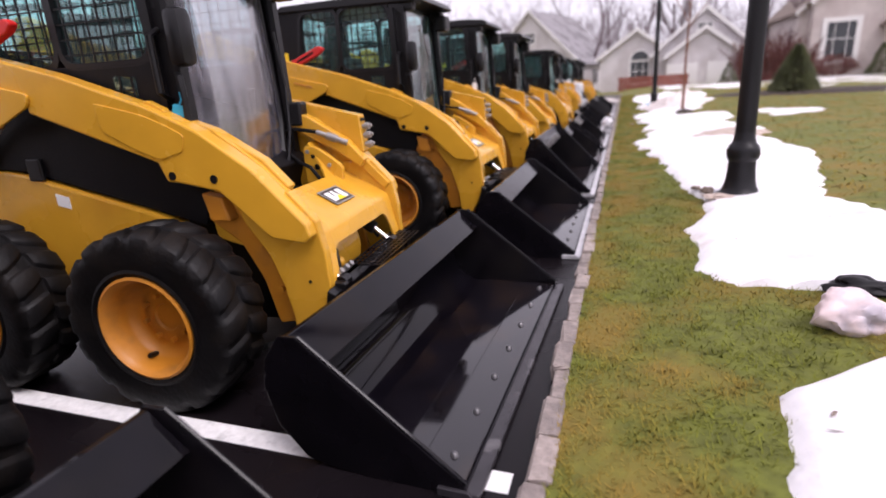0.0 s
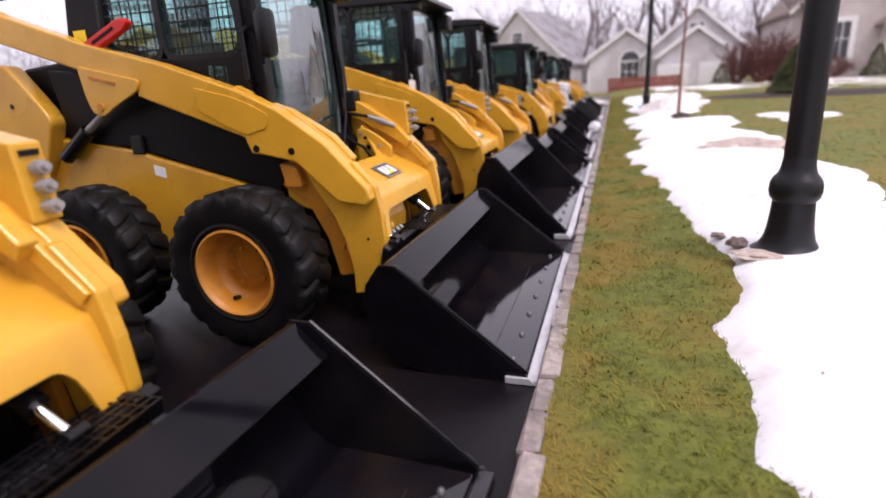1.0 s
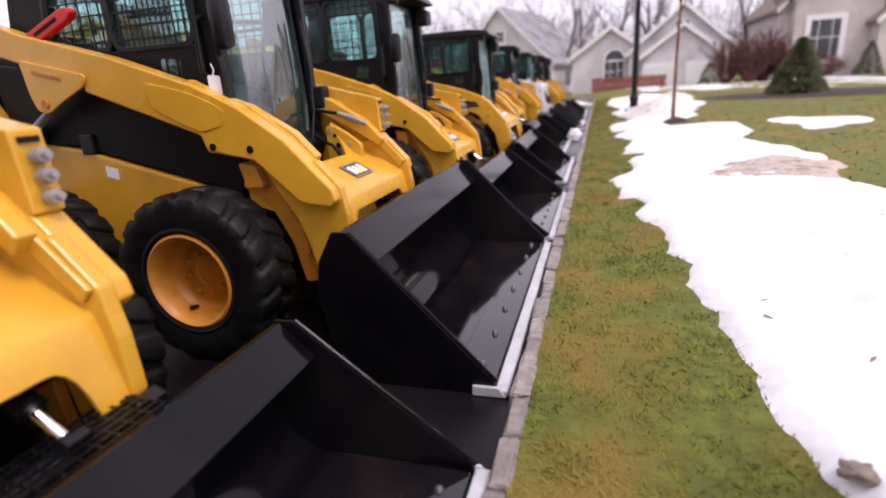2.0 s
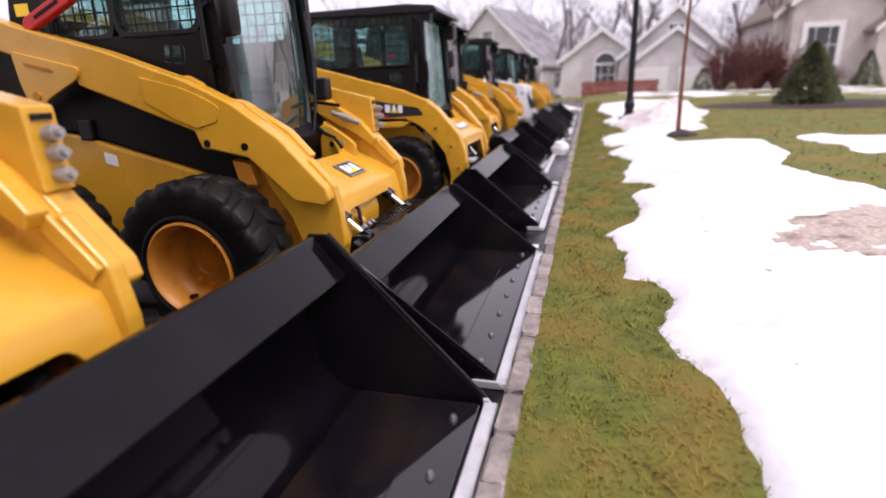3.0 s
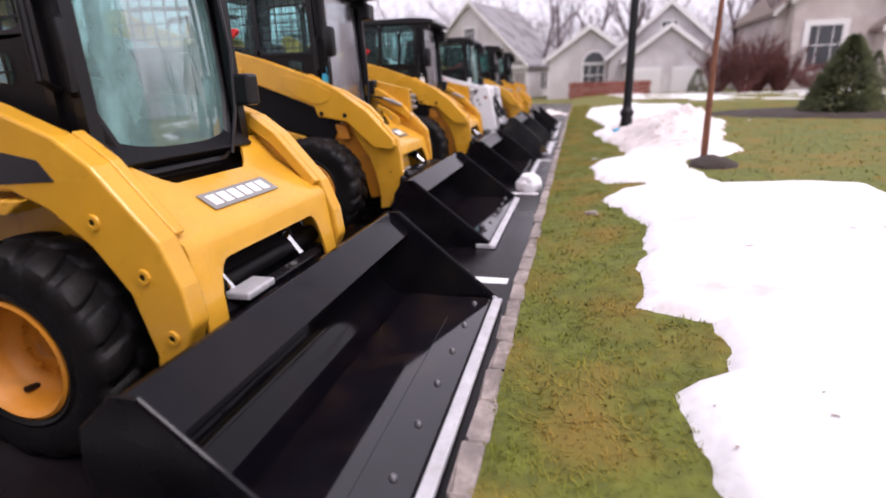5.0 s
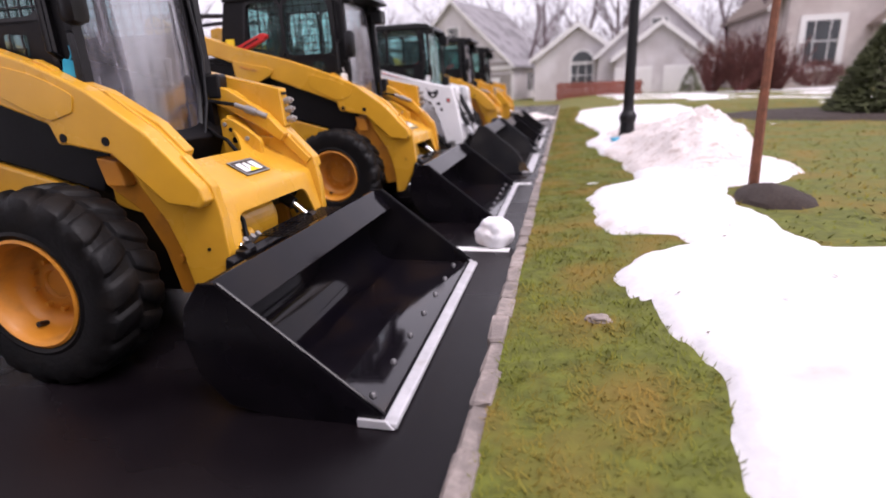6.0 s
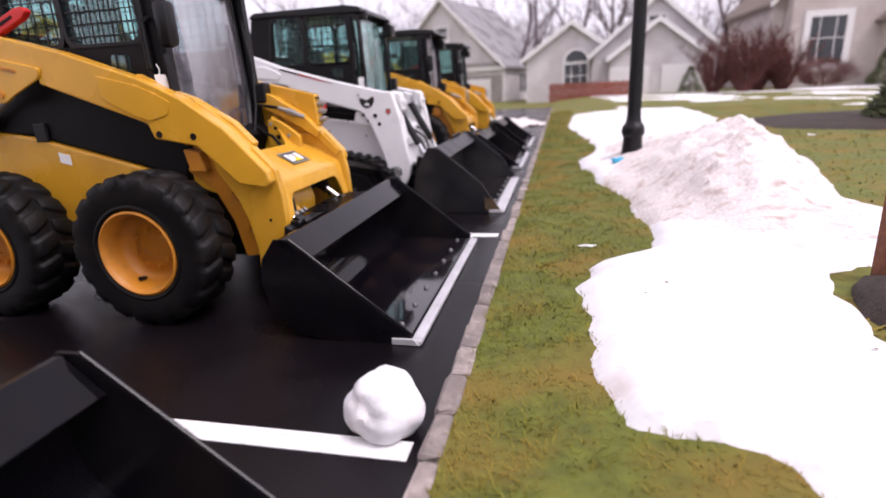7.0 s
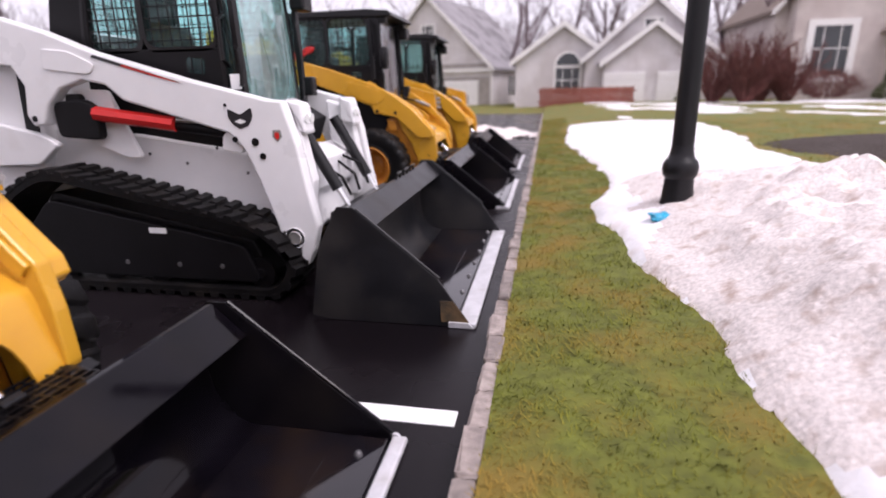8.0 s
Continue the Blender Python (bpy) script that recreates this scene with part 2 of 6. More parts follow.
def ring(pts, r, n=10, bm=None, caps=True):
    """A round bar along pts; r is one radius, or one for each point."""
    bm = bm or bmesh.new()
    pts = [Vector(p) for p in pts]
    rr = r if isinstance(r, (list, tuple)) else [r] * len(pts)
    rows, side = [], None
    for i, p in enumerate(pts):
        d = (pts[min(i + 1, len(pts) - 1)] - pts[max(i - 1, 0)]).normalized()
        side = (side - d * side.dot(d)).normalized() if side and (side - d * side.dot(d)).length > 1e-4 else d.orthogonal().normalized()
        up = d.cross(side)
        rows.append([bm.verts.new(p + (side * math.cos(2 * math.pi * k / n) + up * math.sin(2 * math.pi * k / n)) * rr[i]) for k in range(n)])
    for a, b in zip(rows, rows[1:]):
        for k in range(n):
            bm.faces.new((a[k], a[(k + 1) % n], b[(k + 1) % n], b[k]))
    if caps:
        bm.faces.new(rows[0][::-1])
        bm.faces.new(rows[-1])
    return bm


def lathe(profile, n=40, axis="y", at=(0, 0, 0), bm=None):
    """Turns the outline (radius, along) about an axis."""
    bm = bm or bmesh.new()
    rows = []
    for k in range(n):
        a = 2 * math.pi * k / n
        c, s = math.cos(a), math.sin(a)
        rows.append([bm.verts.new(Vector(at) + (Vector((r * c, h, r * s)) if axis == "y" else Vector((r * c, r * s, h)))) for r, h in profile])
    for k in range(n):
        a, b = rows[k], rows[(k + 1) % n]
        for i in range(len(profile) - 1):
            bm.faces.new((a[i], a[i + 1], b[i + 1], b[i]))
    bmesh.ops.remove_doubles(bm, verts=bm.verts, dist=1e-5)
    return bm


def empty(name, m=None):
    ob = new(name)
    ob.empty_display_size = 0.2
    if m:
        ob.matrix_basis = m
    return ob


# ---- ground ----
def sheet(name, x0, x1, y0, y1, z, material, label, thick=0.0):
    bm = bmesh.new()
    v = [bm.verts.new(p) for p in ((x0, y0, z), (x1, y0, z), (x1, y1, z), (x0, y1, z))]
    bm.faces.new(v)
    if thick:
        r = bmesh.ops.extrude_face_region(bm, geom=bm.faces[:])
        bmesh.ops.translate(bm, vec=(0, 0, -thick), verts=[e for e in r["geom"] if isinstance(e, bmesh.types.BMVert)])
    return tagged(part(name, bm, material), label, name, kind="structure")


LAWN_Z = 0.07


def lawn_z(x):
    """The lawn rises gently from the kerb."""
    return LAWN_Z + 0.09 * min(max(x - 0.1, 0), 2.2)


sheet("ground", -900, 900, -900, 900, -0.12, EARTH, "brown-green soil and winter grass to the horizon")
sheet("road", -60, 0.03, -40, 47, 0.0, ASPHALT, "wet black asphalt parking lot with white lines", 0.1)


def lawn_bump(x, y):
    return 0.02 * noise.noise((x * 2.1, y * 2.1, 0)) + 0.012 * noise.noise((x * 6, y * 6, 3)) if 0.15 < x < 13 else 0.0


def bumpy_lawn():
    bm = bmesh.new()
    xs = [0.074 + 0.122 * i for i in range(14)] + [1.9 + 0.6 * i for i in range(20)] + [16, 30, 60, 120]
    ys = [-30 + 1.0 * i for i in range(31)] + [0.25 * i for i in range(1, 130)] + [33 + 2 * i for i in range(24)] + [90, 120, 160]
    rows = []
    for y in ys:
        rows.append([bm.verts.new((x, y, lawn_z(x) + lawn_bump(x, y))) for x in xs])
    for a, b in zip(rows, rows[1:]):
        for i in range(len(xs) - 1):
            bm.faces.new((a[i], a[i + 1], b[i + 1], b[i]))
    return tagged(part("lawn", bm, EARTH, smooth=True), "patchy green and straw-coloured winter lawn beside the kerb", "lawn", kind="structure")


bumpy_lawn()

# parking lines across the lot, square to the kerb
for n, y in enumerate((3.06, 12.18, 14.97, 17.86, 20.64)):
    bm = box(-4.6, -0.06, y - 0.05, y + 0.05, -0.02, 0.004, 0)
    tagged(part("parking_line", bm, LINE), "worn white painted parking line on the asphalt", "parking line", "parking lines", "structure")

# ---- snow ----
LEFT = [(-3, 1.1), (2.6, 0.9), (3.08, 0.78), (3.36, 0.86), (3.6, 0.83), (3.85, 1.2), (4.05, 1.6), (4.6, 1.6), (4.74, 0.92), (5.05, 0.74), (5.54, 0.82), (6.01, 0.79), (6.35, 0.97), (6.9, 1.03), (7.9, 0.87), (8.6, 0.84),
        (9.2, 0.84), (9.46, 0.69), (9.65, 0.79), (10.04, 0.77), (10.59, 0.60), (10.94, 0.74), (11.2, 0.66), (11.3, 0.51), (11.7, 0.52), (12.2, 0.44), (12.55, 0.68), (13.1, 0.76), (13.6, 0.72), (13.75, 0.95), (14.2, 0.95), (14.4, 0.65),
        (15.3, 0.80), (15.94, 0.86), (16.42, 0.79), (17.05, 0.64), (17.3, 0.72), (17.5, 1.15), (17.76, 1.07), (17.87, 0.92), (17.92, 0.62), (18.2, 0.62), (19.1, 0.52), (19.5, 0.61), (19.62, 0.82), (19.75, 1.03), (20.2, 1.05), (21.2, 1.07), (22.1, 0.89), (24, 0.69), (25.3, 1.05), (27.5, 0.9), (30.5, 0.65), (36, 0.9)]
RIGHT = [(-3, 3.0), (4, 2.4), (6, 2.1), (6.9, 1.95), (9.4, 2.5), (11.3, 2.35), (12.4, 2.7), (14, 2.4), (14.75, 2.3), (15.8, 2.75), (17.0, 2.8), (17.22, 1.76), (17.6, 1.66), (18.2, 1.66), (19.05, 1.98), (19.75, 2.52), (20.6, 2.42), (22.2, 2.85), (23, 2.95), (25.2, 3.6), (27.8, 3.4), (30, 3.9), (36, 4.4)]
PILES = [(2.1, 22.0, 0.95, 1.9, 0.29), (1.75, 20.9, 0.6, 0.8, 0.16), (2.9, 23.4, 0.8, 1.2, 0.26), (1.5, 24.4, 0.5, 0.9, 0.12), (1.8, 15.0, 0.8, 1.8, 0.06), (1.7, 11.5, 0.7, 2.5, 0.05)]


def along(table, y):
    for (a, u), (b, v) in zip(table, table[1:]):
        if y <= b:
            k = (y - a) / (b - a)
            return u + (v - u) * k
    return table[-1][1]


def snow_height(x, y):
    wob = 0.10 * noise.noise((x * 2.3, y * 2.3, 5)) + 0.05 * noise.noise((x * 7, y * 7, 9))
    d = min(x - along(LEFT, y) + wob * 0.7, along(RIGHT, y) - x + wob * 1.2)
    d = min(d, 0.4 * math.hypot((x - 1.95) / 0.32, (y - 18.7) / 0.62) - 0.4 + wob)
    if d < 0:
        return max(-0.08, d * 0.5)
    h = 0.055 * min(1, d / 0.10) ** 0.6 + 0.02 * noise.noise((x * 1.3, y * 1.3, 2)) * min(1, d / 0.3)
    for px, py, sx, sy, top in PILES:
        h += top * math.exp(-((x - px) / sx) ** 2 - ((y - py) / sy) ** 2) * min(1, d / 0.5) * (1 + 0.35 * noise.noise((x * 2.2, y * 2.2, 1)) + 0.22 * noise.noise((x * 7, y * 7, 4)) + 0.10 * noise.noise((x * 17, y * 17, 6)))
    return max(h, min(d * 0.4, 0.012))


def muddy(x, y):
    return any(math.hypot((x - mx) / sx, (y - my) / sy) < 1 + 0.55 * noise.noise((x * 4, y * 4, 3)) for mx, my, sx, sy in ((2.1, 11.65, 0.62, 0.6),))


def heaped(x, y):
    return sum(top * math.exp(-((x - px) / sx) ** 2 - ((y - py) / sy) ** 2) for px, py, sx, sy, top in PILES[:4]) > 0.07 + 0.05 * noise.noise((x * 3, y * 3, 8))


def snow_field(name, x0, x1, y0, y1, step, label, height, material=SNOW, pick=lambda x, y: True):
    bm, grid = bmesh.new(), {}
    nx, ny = int((x1 - x0) / step), int((y1 - y0) / step)
    hs = {(i, j): height(x0 + i * step, y0 + j * step) for i in range(nx + 1) for j in range(ny + 1)}
    for i in range(nx):
        for j in range(ny):
            c = [(i, j), (i + 1, j), (i + 1, j + 1), (i, j + 1)]
            if max(hs[k] for k in c) < 0 or not pick(x0 + i * step, y0 + j * step):
                continue
            for k in c:
                if k not in grid:
                    grid[k] = bm.verts.new((x0 + k[0] * step, y0 + k[1] * step, lawn_z(x0 + k[0] * step) + hs[k]))
            bm.faces.new([grid[k] for k in c])
    return tagged(part(name, bm, material, smooth=True), label, "snow", kind="stuff")


snow_field("snow", 0.3, 5.1, -2.5, 35, 0.05, "melting white snow lying on the lawn", snow_height, SNOW, lambda x, y: not heaped(x, y) and not muddy(x, y))
snow_field("muddy_snow", 1.0, 3.2, 10.4, 12.9, 0.05, "brown muddy patch where the snow is worn thin", snow_height, MUD_SNOW, muddy)
snow_field("snow_heap", 0.3, 5.1, -2.5, 35, 0.05, "ploughed heap of dirty granular snow on the lawn", snow_height, DIRTY_SNOW, heaped)


def patchy(x, y):
    v = noise.noise((x * 0.35, y * 0.28, 12)) + 0.4 * noise.noise((x * 1.2, y * 1.0, 7))
    if y > 40:
        v += 0.35
    return 0.03 * min(1, (v - 0.42) / 0.1) if v > 0.37 and (x > along(RIGHT, min(y, 35)) + 0.4 or y > 35) else -0.05


snow_field("snow_patches", 2.5, 30, 2, 56, 0.35, "thin leftover patches of snow on the lawn", patchy)


# ---- loaders: x ahead from the bucket's lip, y across, z up ----
def wheel(parent, x, side, r, w, y_out, name="wheel"):
    """A tyre with chevron lugs on a dished, bolted rim. side: -1 or 1; y_out: the outer face."""
    s = side
    rim_r = r * 0.53
    out = [(0.0, 0.150), (0.060, 0.150), (0.066, 0.138), (rim_r * 0.50, 0.140), (rim_r * 0.56, 0.150), (rim_r * 0.66, 0.152), (rim_r * 0.72, 0.145), (rim_r * 0.84, 0.125), (rim_r * 0.88, 0.10), (rim_r * 0.91, 0.03), (rim_r * 0.955, 0.012), (rim_r, 0.0), (rim_r + 0.012, 0.006), (rim_r + 0.01, 0.03),
           (rim_r - 0.01, w - 0.02), (0.0, w - 0.02)]
    at = (x, y_out, r * 0.975)
    bm = lathe([(a, -s * b) for a, b in out], 36, "y", at)
    ob = part(name, bm, RIM, parent, smooth=True)
    lugs, bm = 18, bmesh.new()
    count = lugs * 6
    groove = [bm.verts.new((at[0] + r * 0.955 * math.cos(2 * math.pi * k / count), at[1] - s * w / 2, at[2] + r * 0.955 * math.sin(2 * math.pi * k / count))) for k in range(count)]
    # each half runs from the bead over the sidewall and the slanted lugs to the middle groove
    side_rows = ((rim_r - 0.004, 0.035), (rim_r + 0.010, 0.014), (rim_r + 0.030, 0.0), (rim_r + 0.044, 0.006), (r * 0.72, -0.002))
    tread_rows = ((-0.004, 0.845, 0.825, 0.50, 0.0), (0.006, 0.90, 0.872, 0.62, 0.01), (0.045, 0.962, 0.918, 0.70, 0.03), (0.12, 0.992, 0.948, 0.74, 0.09), (0.30, 1.0, 0.955, 0.68, 0.32), (0.42, 1.0, 0.955, 0.60, 0.50), (0.475, 0.99, 0.955, 0.52, 0.58))
    pitch = 2 * math.pi / lugs
    for half_no in (0, 1):
        rows = []
        for rad, yy in side_rows:
            yy = yy if half_no == 0 else w - yy
            angs = [(k / 6 - 0.4 + 0.5 * half_no) * pitch for k in range(count)]
            rows.append([bm.verts.new((at[0] + rad * math.cos(a), at[1] - s * yy, at[2] + rad * math.sin(a))) for a in angs])
        for u, top, low, wide, turn in tread_rows:
            hi_w, low_w = wide * pitch / 2 * 0.86, wide * pitch / 2 * 1.12
            yy = u * w if half_no == 0 else w - u * w
            row = []
            for k in range(lugs):
                c = (k + 0.5 * half_no + turn * 0.62) * pitch
                for rad, da in ((low, -low_w), (top - 0.008, -hi_w), (top, -hi_w * 0.82), (top, hi_w * 0.82), (top - 0.008, hi_w), (low, low_w)):
                    row.append(bm.verts.new((at[0] + r * rad * math.cos(c + da), at[1] - s * yy, at[2] + r * rad * math.sin(c + da))))
            rows.append(row)
        shift = 3 * half_no
        rows.append([groove[(k + shift) % count] for k in range(count)])
        for p, q in zip(rows, rows[1:]):
            for k in range(count):
                bm.faces.new((p[k], p[(k + 1) % count], q[(k + 1) % count], q[k]))
    part("tyre", bm, RUBBER, ob, "black rubber tyre with worn chevron lugs", smooth=True)
    for k in range(8):
        a = 2 * math.pi * k / 8 + 0.2
        p = Vector((at[0] + 0.105 * r / 0.42 * math.cos(a), at[1] - s * 0.140, at[2] + 0.105 * r / 0.42 * math.sin(a)))
        part("wheel_nut", ring([p, p + Vector((0, s * 0.025, 0))], 0.012, 6), RIM, ob)
    part("valve", ring([(at[0] - rim_r * 0.35, at[1] - s * 0.115, at[2] - rim_r * 0.77), (at[0] - rim_r * 0.33, at[1] - s * 0.070, at[2] - rim_r * 0.72)], 0.012, 6), BLACK, ob)
    return ob


def bucket(parent, w, top=(-0.68, 0.51), edge=STEEL, pointed=False, paint=BUCKET, edge_w=0.050, floor=WET_FLOOR):
    """A dirt bucket: curved shell, side plates, top band, bolted cutting edge."""
    h = w / 2
    tx, tz = top
    curve = [(0.0, 0.012), (-0.56, 0.012), (-0.60, 0.014), (-0.655, 0.033), (-0.71, 0.075), (-0.745, 0.135), (-0.765, 0.22), (-0.768, 0.33), (-0.75, tz - 0.09), (tx - 0.025, tz)]
    inner = [(0.0, 0.026), (-0.56, 0.026), (-0.592, 0.028), (-0.642, 0.046), (-0.692, 0.086), (-0.724, 0.142), (-0.743, 0.22), (-0.746, 0.33), (-0.73, tz - 0.095), (tx - 0.005, tz - 0.01)]
    bm = prism(curve + inner[::-1], -h, h, 0)
    ob = part("bucket", bm, paint, parent, "glossy black wet steel bucket", smooth=True)
    bm = prism([(tx - 0.027, tz + 0.006), (tx - 0.006, tz + 0.006), (tx + 0.115, tz - 0.105), (tx + 0.102, tz - 0.118), (tx - 0.012, tz - 0.012), (tx - 0.027, tz - 0.012)], -h + 0.004, h - 0.004, 0.003)
    part("top_band", bm, paint, ob)
    if pointed:
        outline = [(-0.01, 0.0), (-0.20, 0.275), (tx + 0.03, tz + 0.02), (tx - 0.06, tz + 0.02), (-0.86, 0.42), (-0.93, 0.02), (-0.8, 0.0)]
    else:
        outline = [(-0.04, 0.0), (-0.05, 0.05), (tx + 0.04, tz + 0.012), (tx - 0.035, tz + 0.012), (-0.79, 0.42), (-0.81, 0.30), (-0.77, 0.15), (-0.66, 0.03), (-0.5, 0.0)]
    for s in (-1, 1):
        part("side_plate", prism(outline, s * h, s * (h + 0.014), 0.004), SIDE_PAINT if paint == BUCKET else paint, ob)
        lo = outline[1]
        part("side_rib", ring([(lo[0] + 0.01, s * (h + 0.007), lo[1]), (tx + 0.045, s * (h + 0.007), tz + 0.012)], 0.0075, 8), paint, ob)
        part("side_cutter", prism([(0.0, 0.002), (-0.14, 0.002), (-0.14, 0.035), (-0.03, 0.035)], s * (h + 0.0145), s * (h + 0.03), 0.003), edge, ob, "bright worn steel cutter")
    part("cutting_edge", box(-edge_w, 0.010, -h - 0.024, h + 0.024, 0.0, 0.028, 0.010), edge, ob, "bright worn steel cutting edge")
    part("wear_plate", box(-0.24, -edge_w - 0.004, -h + 0.02, h - 0.02, 0.0275, 0.040, 0.003), floor, ob)
    part("bucket_floor", box(-0.555, -0.243, -h + 0.003, h - 0.003, 0.024, 0.031, 0.002), floor, ob, "floor plate under a film of rain water")
    for k in range(7):
        y = -h + 0.12 + k * (w - 0.24) / 6
        part("edge_bolt", lathe([(0, 0.016), (0.008, 0.015), (0.013, 0.010), (0.016, 0.0)], 10, "z", (-0.13, y, 0.040)), BOLT, ob, smooth=True)
    return ob


def emblem(parent, m, w=0.19, h=0.115, plate=DARK_DECAL):
    """A plate with three plain white shapes and a yellow wedge, facing +z of m."""
    ob = part("badge", box(-w / 2, w / 2, -h / 2, h / 2, 0, 0.004, 0.002), plate, parent, "dark badge with white and yellow shapes", m)
    e = 0.045 * w
    rim = bmesh.new()
    for x0, x1, z0, z1 in ((-w / 2, w / 2, h / 2 - e, h / 2), (-w / 2, w / 2, -h / 2, -h / 2 + e), (-w / 2, -w / 2 + e, -h / 2 + e, h / 2 - e), (w / 2 - e, w / 2, -h / 2 + e, h / 2 - e)):
        box(x0, x1, z0, z1, 0.0035, 0.0052, 0, rim)
    part("badge_border", rim, GREY_DECAL, ob)
    for k, (x, ww) in enumerate(((-0.27, 0.2), (-0.01, 0.27), (0.26, 0.2))):
        bm = bmesh.new()
        v = [bm.verts.new((w * (x + a * ww), h * b, 0.0055)) for a, b in ((-0.55, -0.3), (0.55, -0.3), (0.62 if k != 1 else 0.2, 0.3), (-0.45 if k != 1 else -0.2, 0.3))]
        bm.faces.new(v)
        part("badge_mark", bm, DECAL, ob)
    bm = bmesh.new()
    bm.faces.new([bm.verts.new((w * a, h * b, 0.0075)) for a, b in ((-0.2, -0.33), (0.22, -0.33), (0.01, -0.02))])
    part("badge_wedge", bm, AMBER, ob)
    return ob


def facing(x, y, z, normal, up):
    """A pose whose z axis is normal and whose y axis leans to up."""
    n = Vector(normal).normalized()
    r = Vector(up).cross(n).normalized()
    return Matrix.Translation((x, y, z)) @ Matrix((r, n.cross(r), n)).transposed().to_4x4()


def screen(parent, outline, y, pitch=0.066, t=0.0045):
    """A welded bar screen clipped to a convex outline in x and z."""
    def span(axis, v):
        hits = []
        for (a, b), (c, d) in zip(outline, outline[1:] + outline[:1]):
            p, q, r, s = (a, b, c, d) if axis == 0 else (b, a, d, c)
            if (p - v) * (r - v) < 0:
                hits.append(q + (s - q) * (v - p) / (r - p))
        return (min(hits), max(hits)) if len(hits) > 1 else None
    for axis in (0, 1):
        lo, hi = min(p[axis] for p in outline), max(p[axis] for p in outline)
        v = lo + pitch * 0.6
        while v < hi:
            g = span(axis, v)
            if g:
                a, b = ((v, g[0]), (v, g[1])) if axis == 0 else ((g[0], v), (g[1], v))
                part("screen_bar", ring([(a[0], y, a[1]), (b[0], y, b[1])], t, 4, None, False), BLACK, parent)
            v += pitch


def loft_frame(parent, name, outline, inset, y0, y1, material):
    """A flat frame: an outline in x and z with a window set inset from it."""
    cx, cz = (sum(p[k] for p in outline) / len(outline) for k in (0, 1))
    bm = bmesh.new()
    inner = [(cx + (x - cx) * inset[0], cz + (z - cz) * inset[1]) for x, z in outline]
    rows = [[bm.verts.new((x, y, z)) for x, z in pts] for pts, y in ((outline, y0), (inner, y0), (inner, y1), (outline, y1))]
    for a, b in zip(rows, rows[1:] + rows[:1]):
        for i in range(len(outline)):
            j = (i + 1) % len(outline)
            bm.faces.new((a[i], a[j], b[j], b[i]))
    return part(name, bm, material, parent), inner


def rounded(pts, r=0.05, n=4):
    """The outline with its corners rounded."""
    out = []
    for i, p in enumerate(pts):
        p, a, b = Vector(p), Vector(pts[i - 1]), Vector(pts[(i + 1) % len(pts)])
        u, v = (a - p), (b - p)
        k = min(r, u.length * 0.45, v.length * 0.45)
        s, e = p + u.normalized() * k, p + v.normalized() * k
        for j in range(n + 1):
            t = j / n
            out.append(tuple(s * (1 - t) ** 2 + p * 2 * t * (1 - t) + e * t * t))
    return out


